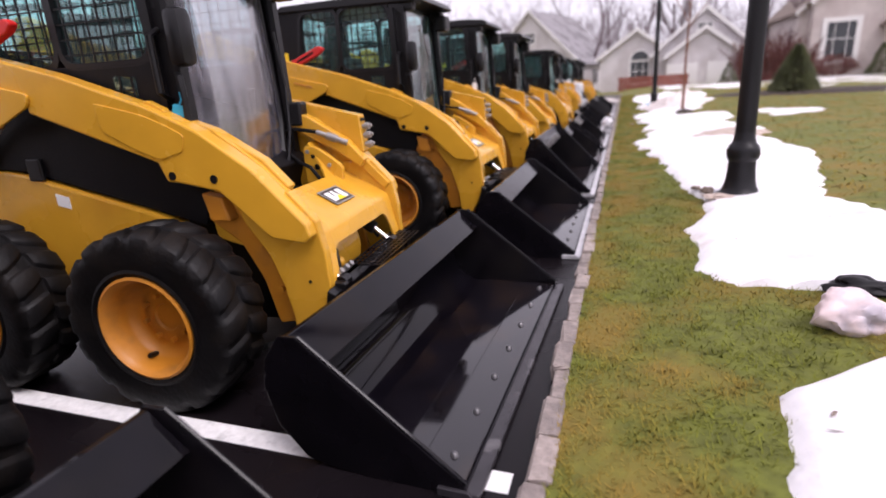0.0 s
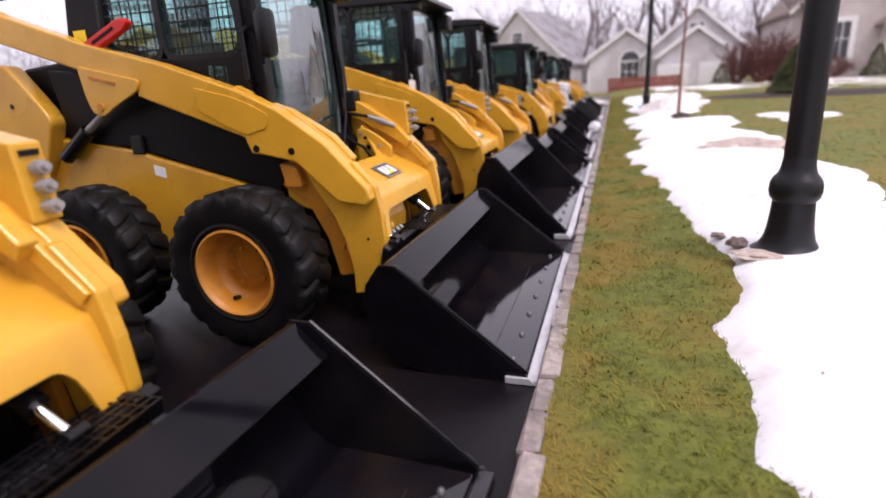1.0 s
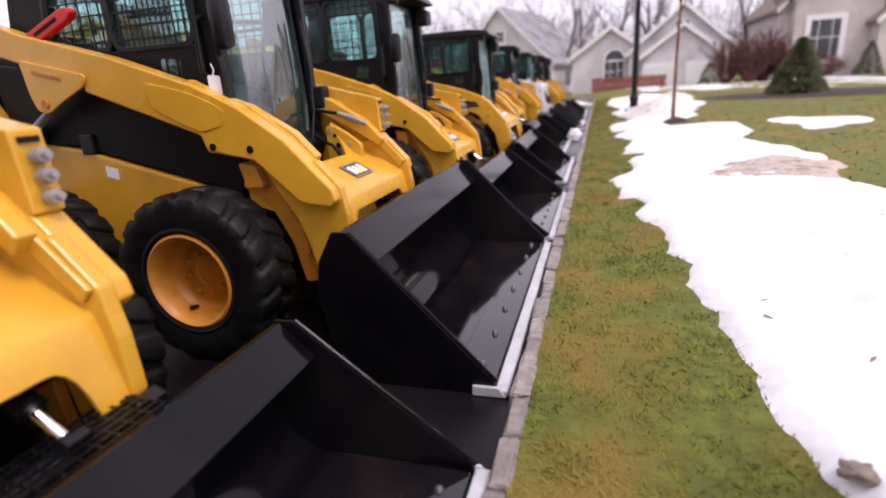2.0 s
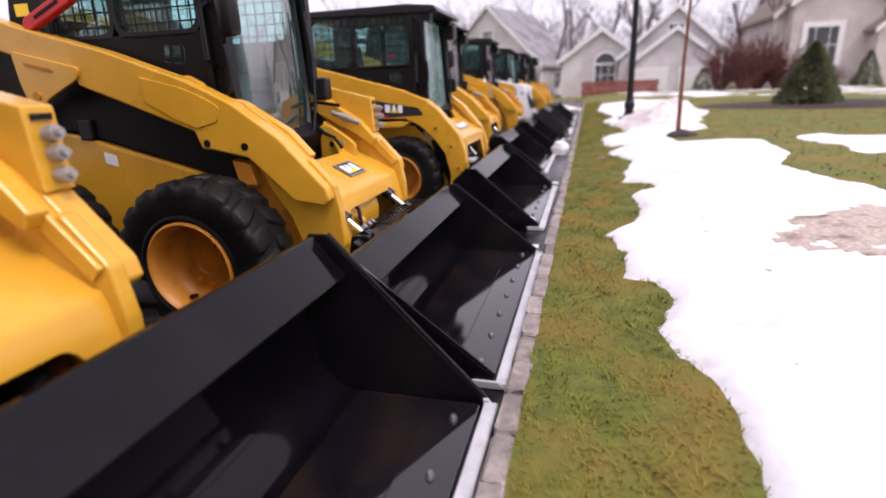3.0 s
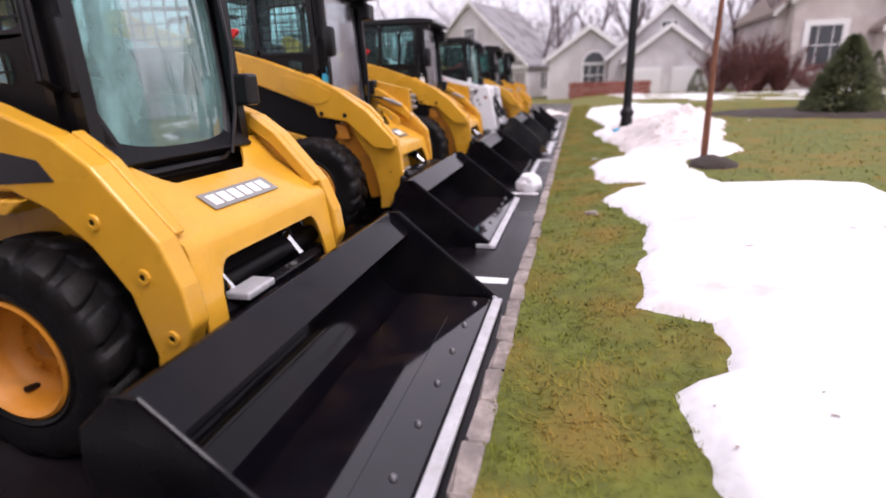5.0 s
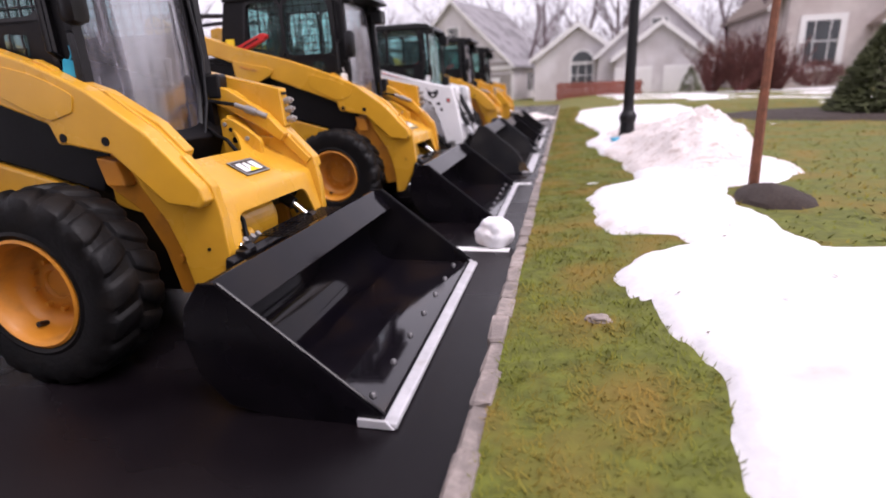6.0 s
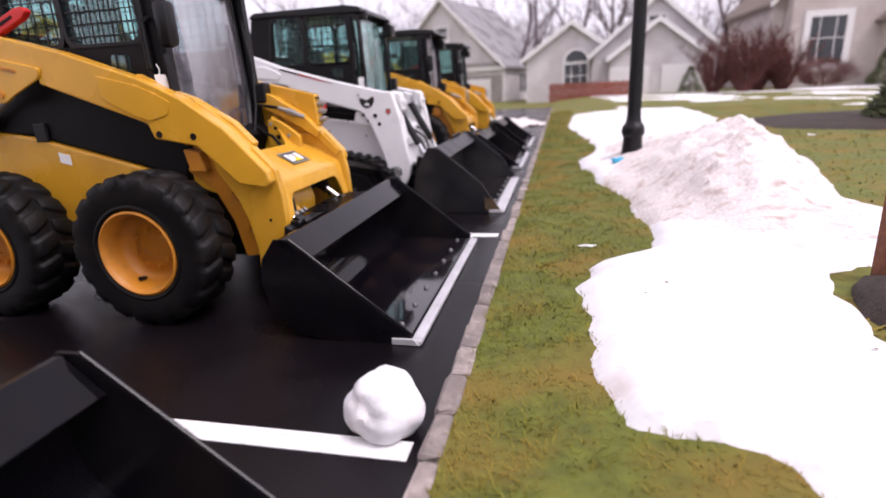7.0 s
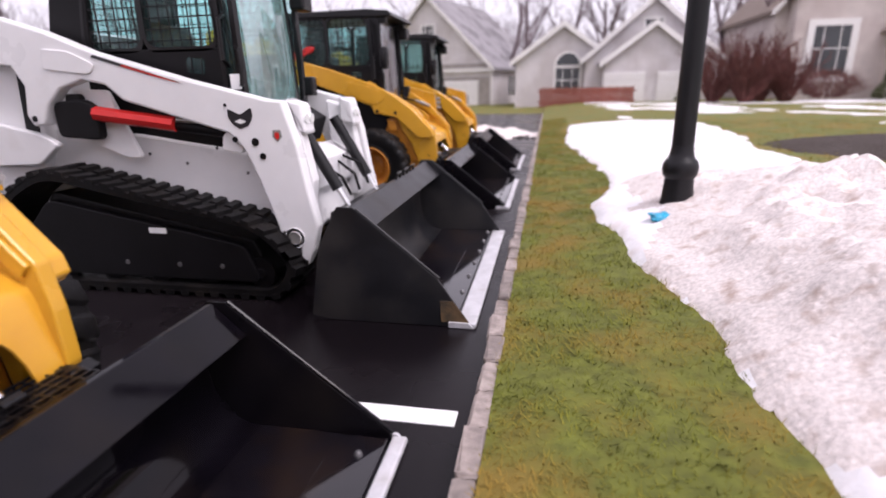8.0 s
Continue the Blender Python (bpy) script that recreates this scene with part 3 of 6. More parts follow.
def cab(parent, x_rear, x_post, x_door, z_top, z_belt_rear, z_belt_front, half, z_floor, glass_mat=TEAL_GLASS, frame_mat=BLACK, visor=True, mirror=True, corner=False, tail=0.27, door_mat=CLEAR_GLASS):
    """An enclosed operator's cab: roof, posts, screened side windows, glass door, seat."""
    body = part("cab", prism([(x_rear - 0.02, z_floor), (x_door - 0.1, z_floor), (x_door - 0.04, z_floor + 0.1), (x_post + 0.02, z_belt_front - 0.02), (x_rear - 0.02, z_belt_rear - 0.02)], -half + 0.02, half - 0.02, 0.01), PANEL, parent, "black steel operator's cab with screened windows")
    # the floor box is low: side walls above the belt are frames
    for s in (-1, 1):
        y0, y1 = s * half, s * (half - 0.05)
        front = [(x_post, z_belt_front - 0.1), (x_door - 0.02, z_floor + 0.16), (x_door - 0.05, z_top - 0.10), (x_post - 0.03, z_top - 0.05)]
        mid = x_rear + (x_post - x_rear) * 0.47
        zb = z_belt_rear + (z_belt_front - z_belt_rear) * 0.47
        zr = z_belt_rear - 0.03
        part("lower_panel", prism([(x_rear, z_belt_rear - 0.06), (x_post, z_belt_front - 0.12), (x_post - 0.005, zr + 0.02), (x_rear + 0.02, zr + 0.02)], y0, y1, 0.006), PANEL, body)
        small = rounded([(x_post - 0.24, zr - 0.12), (x_post - 0.12, zr - 0.14), (x_post - 0.115, zr - 0.045), (x_post - 0.235, zr - 0.035)], 0.012)
        g = part("lower_window", prism(small, s * (half + 0.001), s * (half + 0.004), 0), glass_mat, body)
        screen(body, small, s * (half + 0.008))
        part("rear_panel", prism(rounded([(x_rear - tail, z_belt_rear - 0.10), (x_rear + 0.06, z_belt_rear - 0.10), (x_rear + 0.11, z_top - 0.05), (x_rear - tail * 0.5, z_top - 0.05)], 0.03), s * (half - 0.002), s * (half - 0.05), 0.008), PANEL, body)
        a = [(x_rear, zr), (mid, zr), (mid, z_top - 0.05), (x_rear + 0.08, z_top - 0.05)]
        b = [(mid, zr), (x_post, zr), (x_post - 0.03, z_top - 0.05), (mid, z_top - 0.05)]
        for q, ins in ((a, (0.90, 0.89)), (b, (0.92, 0.89))):
            _, inner = loft_frame(body, "side_frame", rounded(q, 0.09), ins, y0, y1, frame_mat)
            bm = prism(inner, s * (half - 0.028), s * (half - 0.032), 0)
            g = part("side_window", bm, glass_mat, body, "tinted teal side window")
            g.visible_shadow = False
            screen(body, inner, s * (half - 0.012))
        _, inner = loft_frame(body, "door_post", front, (0.5, 0.88), y0, y1, frame_mat)
        g = part("corner_window" if corner else "post_panel", prism(inner, s * (half - 0.02), s * (half - 0.026), 0), glass_mat if corner else PANEL, body)
        g.visible_shadow = not corner
        part("grab_rail", ring([(x_post + 0.04, s * (half - 0.01), z_belt_front + 0.1), (x_post + 0.05, s * (half + 0.06), z_belt_front + 0.13), (x_post + 0.05, s * (half + 0.06), z_belt_front + 0.36), (x_post + 0.04, s * (half - 0.01), z_belt_front + 0.39)], 0.013, 8), BLACK, body, smooth=True)
        part("work_lamp", box(x_door - 0.1, x_door + 0.02, s * (half - 0.11), s * (half - 0.02), z_top - 0.14, z_top - 0.05, 0.015), BLACK, body)
    roof = [(x_rear - tail * 0.55, z_top - 0.06), (x_door - 0.02, z_top - 0.08), (x_door + (0.10 if visor else 0.0), z_top - 0.07), (x_door + (0.06 if visor else -0.04), z_top - 0.015), (x_door - 0.2, z_top + 0.01), (x_rear - tail * 0.3, z_top), (x_rear - tail * 0.52, z_top - 0.03)]
    part("cab_roof", prism(roof, -half - 0.02, half + 0.02, 0.014), frame_mat, body)
    # front door: frame, pane, wiper, handle
    zt, zb = z_top - 0.09, z_floor + 0.13
    def front_pt(y, z):
        k = (z - zb) / (zt - zb)
        return (x_door - 0.02 - 0.05 * k ** 2 - 0.10 * (abs(y) / half) ** 3, y, z)
    outer = rounded([(-half + 0.035, zt), (half - 0.035, zt), (half - 0.05, zb + 0.28), (half - 0.16, zb), (-half + 0.16, zb), (-half + 0.05, zb + 0.28)], 0.06)
    bm, ins = bmesh.new(), []
    ny, nz = 10, 8
    rows = []
    for j in range(nz + 1):
        z = zb + 0.03 + (zt - zb - 0.06) * j / nz
        lim = half - 0.06 - (max(0, (zb + 0.28 - z)) / 0.28) * 0.11
        rows.append([bm.verts.new(front_pt(-lim + 2 * lim * i / ny, z)) for i in range(ny + 1)])
    for a, b in zip(rows, rows[1:]):
        for i in range(ny):
            bm.faces.new((a[i], a[i + 1], b[i + 1], b[i]))
    door = part("door_pane", bm, door_mat, body, "pale teal glass front door", smooth=True)
    door.visible_shadow = False
    part("door_frame", ring([front_pt(y, z) for y, z in outer + outer[:1]], 0.022, 8, caps=False), frame_mat, body, smooth=True)
    part("wiper", ring([(x_door + 0.01, 0.24, zb + 0.02), (x_door + 0.012, 0.30, zb + 0.20), (x_door + 0.0, 0.34, zb + 0.45), (x_door - 0.02, 0.32, zb + 0.74)], 0.010, 6), BLACK, body)
    hx, hy = x_door - 0.07, -half + 0.02
    part("door_handle", ring([(hx, hy, zb + 0.52), (hx + 0.05, hy - 0.05, zb + 0.50), (hx + 0.06, hy - 0.055, zb + 0.40), (hx + 0.05, hy - 0.05, zb + 0.30), (hx, hy, zb + 0.28)], 0.014, 8), BLACK, body, smooth=True)
    part("door_hinge", box(x_door - 0.04, x_door + 0.05, half - 0.06, half + 0.03, zb + 0.22, zb + 0.36, 0.015), BLACK, body)
    if mirror:
        pad = box(x_door - 0.05, x_door + 0.04, -half - 0.05, -half + 0.05, zb + 0.54, zb + 0.78, 0.034)
        part("mirror", pad, BLACK, body, "rounded black wing mirror", smooth=True)
    part("top_lamp", box(x_door - 0.06, x_door + 0.06, half - 0.12, half + 0.04, zt - 0.16, zt - 0.02, 0.02), BLACK, body)
    part("rear_wall", prism([(x_rear - 0.02, z_floor + 0.05), (x_rear + 0.03, z_floor + 0.05), (x_rear + 0.05, z_belt_rear + 0.10), (x_rear, z_belt_rear + 0.10)], -half + 0.05, half - 0.05, 0.004), PANEL, body)
    rw = part("rear_window", box(x_rear + 0.04, x_rear + 0.045, -half + 0.06, half - 0.06, z_belt_rear + 0.11, z_top - 0.08, 0), glass_mat, body)
    rw.visible_shadow = False
    for k in range(1, 9):
        y = -half + 2 * half * k / 9
        part("screen_bar", ring([(x_rear + 0.055, y, z_belt_rear + 0.1), (x_rear + 0.055, y, z_top - 0.07)], 0.0045, 4, None, False), BLACK, body)
    for k in range(1, 6):
        z = z_belt_rear + 0.1 + (z_top - z_belt_rear - 0.17) * k / 6
        part("screen_bar", ring([(x_rear + 0.057, -half + 0.05, z), (x_rear + 0.057, half - 0.05, z)], 0.0045, 4, None, False), BLACK, body)
    part("headrest", box(x_rear + 0.18, x_rear + 0.27, -0.14, 0.14, z_floor + 0.83, z_floor + 1.0, 0.03), SEAT, body, smooth=True)
    for s in (-1, 1):
        part("arm_console", prism(rounded([(x_rear + 0.35, z_floor + 0.25), (x_post - 0.02, z_floor + 0.22), (x_post + 0.0, z_floor + 0.40), (x_rear + 0.40, z_floor + 0.45)], 0.04), s * 0.36, s * 0.26, 0.015), SEAT, body)
        part("joystick", ring([(x_post - 0.06, s * 0.31, z_floor + 0.38), (x_post - 0.04, s * 0.30, z_floor + 0.50), (x_post - 0.03, s * 0.29, z_floor + 0.58)], [0.018, 0.016, 0.026], 10), BLACK, body, smooth=True)
    part("seat", prism(rounded([(x_rear + 0.25, z_floor + 0.1), (x_post - 0.15, z_floor + 0.1), (x_post - 0.15, z_floor + 0.3), (x_rear + 0.42, z_floor + 0.3), (x_rear + 0.34, z_floor + 0.85), (x_rear + 0.22, z_floor + 0.85)], 0.06), -0.23, 0.23, 0.02), SEAT, body, "dark vinyl operator's seat")
    return body


def hoses(parent, pts_list, r=0.011):
    for pts in pts_list:
        part("hose", ring(pts, r, 8), RUBBER, parent, smooth=True)


def front_cover(parent, half, fold, bend, top, foot, material):
    """The cross member between the arms: a sloped plate, its wings bent up along the arms, its folded front arching over the bucket's cylinders."""
    bm, n = bmesh.new(), 60
    rows = [[], [], [], [], [], []]
    for i in range(n + 1):
        y = -half + 2 * half * i / n
        u = abs(y) / half
        wing = min(1, max(0, (u - 0.40) / 0.34)) ** 1.5
        k = wing if u > 0.40 else 0.0
        rows[0].append((bend[0] + (top[0] - bend[0]) * k, y, bend[1] + (top[1] - bend[1]) * k))
        rows[1].append((*bend[:1], y, bend[1] - 0.0005))
        rows[2].append((fold[0] - 0.020, y, fold[1] + 0.011))
        rows[3].append((fold[0] - 0.004, y, fold[1] - 0.001))
        rows[4].append((fold[0] + 0.005, y, fold[1] - 0.020))
        full = fold[1] - foot[1]
        e = min(1, max(0, (u - 0.60) / 0.19))
        arch = 0.085 + (full - 0.085) * (1 - math.sqrt(max(0, 1 - e ** 2.6)))
        f = min(1, arch / full)
        rows[5].append((fold[0] + (foot[0] - fold[0]) * f, y, fold[1] - arch))
    made = [[bm.verts.new(p) for p in r] for r in rows]
    for a, b in zip(made, made[1:]):
        for i in range(n):
            bm.faces.new((a[i], a[i + 1], b[i + 1], b[i]))
    bmesh.ops.remove_doubles(bm, verts=bm.verts, dist=0.0008)
    bmesh.ops.recalc_face_normals(bm, faces=bm.faces)
    bmesh.ops.solidify(bm, geom=bm.faces[:], thickness=0.012)
    return part("front_cover", bm, material, parent, smooth=True)


def grating(parent, x0, x1, y0, y1, z):
    bm = bmesh.new()
    for k in range(7):
        x = x0 + (x1 - x0) * k / 6
        ring([(x, y0, z), (x, y1, z)], 0.005, 4, bm)
    n = int((y1 - y0) / 0.045)
    for k in range(n + 1):
        y = y0 + (y1 - y0) * k / n
        ring([(x0, y, z), (x1, y, z)], 0.004, 4, bm)
    part("step_grating", bm, BLACK, parent, "black steel step grating")


def big_loader():
    """A large yellow wheeled skid-steer loader, its bucket flat on the ground."""
    root = empty("skid_steer_loader")
    hw = 0.47
    body = part("chassis", prism([(-3.2, 0.34), (-3.0, 0.24), (-1.75, 0.24), (-1.62, 0.50), (-1.66, 0.79), (-1.78, 0.83), (-2.5, 1.02), (-3.2, 1.12)], -hw, hw, 0.015), YELLOW, root, "yellow steel chassis")
    # Chassis front is coloured black to draw the dark gaps behind the arm.
    part("front_frame", prism([(-1.72, 0.26), (-1.22, 0.26), (-1.13, 0.38), (-1.16, 0.66), (-1.45, 0.80), (-1.72, 0.84)], -0.37, 0.37, 0.012), PANEL, root, "front of the chassis, black for the dark gaps behind the arm")
    for s in (-1, 1):
        part("arm_stop", prism(rounded([(-1.44, 0.70), (-1.30, 0.66), (-1.27, 0.84), (-1.36, 0.93), (-1.46, 0.92)], 0.025), s * 0.45, s * 0.38, 0.010), YELLOW, root)
        part("side_sticker", prism([(-2.33, 0.865), (-2.25, 0.845), (-2.25, 0.905), (-2.33, 0.925)], s * (hw + 0.003), s * (hw + 0.0005), 0), DECAL, body, "small white sticker")
        part("latch", box(-2.46, -2.37, s * (hw + 0.012), s * (hw - 0.01), 0.99, 1.10, 0.008), BLACK, body)
    part("side_panel", prism([(-2.95, 1.06), (-2.5, 1.035), (-1.78, 0.845), (-1.48, 0.76), (-1.40, 0.95), (-1.66, 1.16), (-2.6, 1.45), (-3.0, 1.5)], -hw + 0.01, hw - 0.01, 0.01), PANEL, body, "black engine side panel")
    part("engine_hood", prism(rounded([(-3.42, 0.55), (-3.2, 0.45), (-3.0, 0.9), (-2.75, 1.0), (-2.72, 1.56), (-3.30, 1.52), (-3.42, 1.3)], 0.06), -hw + 0.06, hw - 0.06, 0.02), PANEL, root, "black engine hood and rear door")
    for k in range(6):
        part("vent_slat", box(-3.436, -3.415, -0.3, 0.3, 0.68 + k * 0.075, 0.71 + k * 0.075, 0.004), BLACK, root)
    for s in (-1, 1):
        ya, yb = s * 0.565, s * 0.475
        tower = part("tower", prism(rounded([(-3.52, 0.70), (-3.24, 0.74), (-3.07, 0.95), (-2.95, 1.20), (-3.00, 1.28), (-3.22, 1.54), (-3.58, 1.57)], 0.04), s * 0.555, s * 0.45, 0.012), YELLOW, root, "yellow rear upright")
        # Black discs on the face draw the dark of the tower's holes.
        for x, z, r in ((-3.24, 1.30, 0.016), (-3.40, 1.44, 0.012), (-3.18, 1.10, 0.012), (-3.36, 0.98, 0.022)):
            part("tower_hole", ring([(x, s * 0.555, z), (x, s * 0.558, z)], r, 12), PANEL, tower)
        part("rear_guard", ring([(-2.80, s * 0.34, 1.93), (-3.30, s * 0.34, 1.96), (-3.58, s * 0.34, 1.95), (-3.64, s * 0.34, 1.88), (-3.60, s * 0.34, 1.50), (-3.40, s * 0.34, 1.25)], 0.022, 10), BLACK, root, smooth=True)
        arm = part("lift_arm", prism([(-3.55, 1.74), (-3.53, 1.92), (-3.42, 1.94), (-3.16, 1.82), (-2.58, 1.62), (-2.05, 1.475), (-1.60, 1.32), (-1.50, 1.275), (-1.36, 1.205), (-1.12, 1.035), (-0.90, 0.80), (-0.885, 0.745), (-0.92, 0.715), (-1.075, 0.735), (-1.30, 0.945), (-1.50, 0.985), (-1.555, 0.99), (-1.585, 1.075), (-2.24, 1.315), (-2.24, 1.35), (-2.95, 1.58), (-3.2, 1.66)], ya, yb, 0.010), YELLOW, root, "yellow steel lift arm")
        part("arm_leg", prism([(-1.0, 0.93), (-0.885, 0.80), (-0.86, 0.66), (-0.852, 0.50), (-0.90, 0.36), (-0.985, 0.21), (-1.06, 0.20), (-1.06, 0.34), (-1.09, 0.50), (-1.14, 0.64), (-1.24, 0.79), (-1.30, 0.93)], s * 0.505, s * 0.455, 0.008), YELLOW, arm)
        part("arm_lug", prism(rounded([(-2.62, 1.50), (-2.20, 1.40), (-2.22, 1.345), (-2.42, 1.26), (-2.50, 1.215), (-2.57, 1.235), (-2.60, 1.32)], 0.03), ya - s * 0.0, ya + s * 0.016, 0.005), YELLOW, arm)
        # Darker yellow strip draws the shade of the embossed slot.
        part("lug_slot", prism(rounded([(-2.54, 1.425), (-2.36, 1.38), (-2.36, 1.40), (-2.54, 1.445)], 0.008), ya + s * 0.016, ya + s * 0.021, 0.002), RIM, arm)
        part("elbow_plate", prism(rounded([(-1.86, 1.345), (-1.62, 1.285), (-1.50, 1.235), (-1.42, 1.19), (-1.44, 1.12), (-1.56, 1.09), (-1.68, 1.135), (-1.84, 1.22)], 0.02), ya, ya + s * 0.006, 0.003), YELLOW, arm)
        # sloped box on the front of the arm, wider than the side plate
        part("arm_cap", prism([(-1.34, 1.197), (-1.13, 1.042), (-0.897, 0.797), (-0.93, 0.76), (-1.16, 0.99), (-1.36, 1.14)], s * 0.474, s * 0.44, 0.006), YELLOW, arm)
        part("arm_rib", prism([(-1.50, 1.255), (-1.36, 1.205), (-1.13, 1.065), (-1.02, 0.945), (-1.05, 0.90), (-1.2, 1.0), (-1.50, 1.15)], s * 0.455, s * 0.395, 0.008), YELLOW, arm)
        # Pin holes are black discs that stand for the dark inside.
        for x, z in ((-1.31, 1.0), (-1.52, 1.017), (-2.5, 1.265)):
            part("pin_hole", ring([(x, ya + s * 0.001, z), (x, ya + s * 0.004, z)], 0.019, 14), PANEL, arm)
        part("arm_pin", ring([(-2.5, ya, 1.27), (-2.5, ya + s * 0.026, 1.27)], 0.022, 12), RIM, arm)
        part("arm_eye", prism(rounded([(-1.66, 1.30), (-1.54, 1.25), (-1.53, 1.30), (-1.62, 1.345)], 0.015), s * 0.53, s * 0.49, 0.004), YELLOW, arm)
        # Darker rim paint puts the brownish shade behind the arm into these parts.
        part("arm_bracket", prism(rounded([(-1.46, 0.95), (-1.28, 0.93), (-1.16, 0.75), (-1.09, 0.55), (-1.06, 0.30), (-1.17, 0.28), (-1.22, 0.50), (-1.31, 0.68), (-1.47, 0.80)], 0.02), s * 0.455, s * 0.42, 0.006), RIM, arm, "inner bracket, brownish yellow for the shade behind the arm")
        part("guide_block", prism(rounded([(-1.43, 0.93), (-1.33, 0.91), (-1.30, 0.80), (-1.40, 0.80)], 0.015), s * 0.52, s * 0.455, 0.008), RIM, arm)
        for x, z in ((-1.385, 0.865), (-1.20, 0.68), (-1.13, 0.46)):
            part("bracket_bolt", ring([(x, s * 0.45, z), (x, s * 0.475, z)], 0.017, 6), RIM, arm)
        part("leg_bolt", ring([(-0.95, s * 0.505, 0.52), (-0.95, s * 0.510, 0.52)], 0.008, 8), PANEL, arm)
        # lift cylinder
        part("lift_cylinder", ring([(-2.95, s * 0.515, 0.98), (-2.72, s * 0.515, 1.14)], 0.042, 14), BLACK, root)
        part("lift_rod", ring([(-2.72, s * 0.515, 1.14), (-2.50, s * 0.515, 1.27)], 0.022, 12), FITTING, root)
        # bucket tilt cylinder
        ty = 0.27 if s > 0 else -0.385
        part("tilt_cylinder", ring([(-1.15, ty, 0.69), (-0.945, ty, 0.56)], 0.036, 16), BLACK, root, smooth=True)
        part("tilt_rod", ring([(-0.945, ty, 0.56), (-0.86, ty, 0.49)], 0.016, 12), CHROME, root, smooth=True)
        part("rod_eye", lathe([(0.014, -0.03), (0.035, -0.03), (0.035, 0.03), (0.014, 0.03)], 14, "y", (-0.85, ty, 0.480)), BLACK, root)
        part("coupler_ear", prism(rounded([(-0.95, 0.17), (-0.83, 0.20), (-0.80, 0.50), (-0.90, 0.50)], 0.02), s * 0.42, s * 0.46, 0.004), BLACK, root)
        for x, nm in ((-1.555, "front_wheel"), (-2.62, "rear_wheel")):
            wheel(root, x, s, 0.425, 0.30, s * 0.87, nm)
        part("axle_housing", ring([(-1.555, s * 0.46, 0.414), (-1.555, s * 0.60, 0.414)], 0.12, 20), YELLOW, root)
        part("axle_housing", ring([(-2.62, s * 0.46, 0.414), (-2.62, s * 0.60, 0.414)], 0.12, 20), YELLOW, root)
    # Tube is black so it sinks into the shade behind the cover.
    part("cross_tube", ring([(-1.06, -0.47, 0.60), (-1.06, 0.47, 0.60)], 0.045, 18), PANEL, root, smooth=True)
    cover = front_cover(root, 0.47, (-0.93, 0.725), (-1.19, 0.865), (-1.36, 1.05), (-0.865, 0.44), YELLOW)
    emblem(cover, facing(-1.045, 0.03, 0.725 + 0.14 * 0.115 / 0.26 + 0.018, (0.14, 0, 0.26), (-0.26, 0, 0.14)), 0.215, 0.128)
    part("inner_body", prism(rounded([(-1.22, 0.70), (-1.06, 0.69), (-0.985, 0.54), (-1.0, 0.40), (-1.22, 0.40)], 0.05), -0.30, 0.17, 0.02), YELLOW, root)
    # Black plug draws the dark of a round hole in the body.
    part("body_port", lathe([(0.0, 0.0), (0.028, 0.0), (0.036, -0.010), (0.036, -0.03), (0.0, -0.03)], 16, "y", (-1.04, -0.303, 0.60)), PANEL, root)
    part("tow_eye", lathe([(0.016, -0.02), (0.034, -0.02), (0.034, 0.02), (0.016, 0.02)], 14, "y", (-0.975, -0.18, 0.50)), YELLOW, root, smooth=True)
    for y in (-0.36, -0.30, -0.25):
        part("hose_fitting", ring([(-0.90, y, 0.49), (-0.86, y, 0.53)], 0.014, 8), FITTING, root)
    part("coupler_plate", prism([(-0.93, 0.12), (-0.85, 0.12), (-0.82, 0.47), (-0.86, 0.49)], -0.53, 0.53, 0.006), BLACK, root, "black quick coupler behind the bucket")
    grating(root, -0.90, -0.735, -0.20, 0.44, 0.500)
    # couplings and their bracket on the inner side of the arm
    br = part("coupler_bracket", prism(rounded([(-1.36, 0.82), (-1.13, 0.82), (-1.12, 0.92), (-1.21, 0.99), (-1.29, 1.04), (-1.36, 1.04)], 0.025), 0.30, 0.335, 0.006), YELLOW, root)
    p, d = Vector((-1.30, 0.378, 1.115)), Vector((0.030, 0.004, -0.012))
    part("coupling", ring([p, p + d * 2, p + d * 2, p + d * 4, p + d * 4, p + d * 6], [0.014, 0.014, 0.023, 0.023, 0.017, 0.017], 12), FITTING, br, "steel hydraulic coupling", smooth=True)
    # Bracket holes: black discs in place of their shaded insides.
    for x, z, r in ((-1.30, 0.98, 0.013), (-1.28, 0.92, 0.018)):
        part("bracket_hole", ring([(x, 0.2985, z), (x, 0.301, z)], r, 14), PANEL, br)
    for x, z in ((-1.33, 1.01), (-1.20, 0.93)):
        part("bracket_bolt", ring([(x, 0.30, z), (x, 0.288, z)], 0.012, 6), FITTING, br)
    far_arm = [o for o in root.children if o.name.startswith("lift_arm")][-1]
    cbox = part("coupling_box", prism([(-1.60, 1.325), (-1.52, 1.305), (-1.07, 1.195), (-1.055, 0.98), (-1.12, 0.99), (-1.36, 1.15), (-1.55, 1.24)], 0.478, 0.568, 0.006), YELLOW, far_arm, "yellow box with hydraulic couplings")
    # Thin black piece draws the dark of the slot.
    part("box_slot", box(-1.066, -1.060, 0.495, 0.55, 1.160, 1.176, 0), PANEL, cbox)
    for k, z in enumerate((1.125, 1.075, 1.02)):
        q = Vector((-1.066 + 0.004 * k, 0.523, z))
        part("coupling", ring([q, q + Vector((0.018, 0, 0)), q + Vector((0.018, 0, 0)), q + Vector((0.042, 0, 0.004)), q + Vector((0.042, 0, 0.004)), q + Vector((0.058, 0, 0.006))], [0.015, 0.015, 0.022, 0.020, 0.012, 0.010], 14), FITTING, cbox, smooth=True)
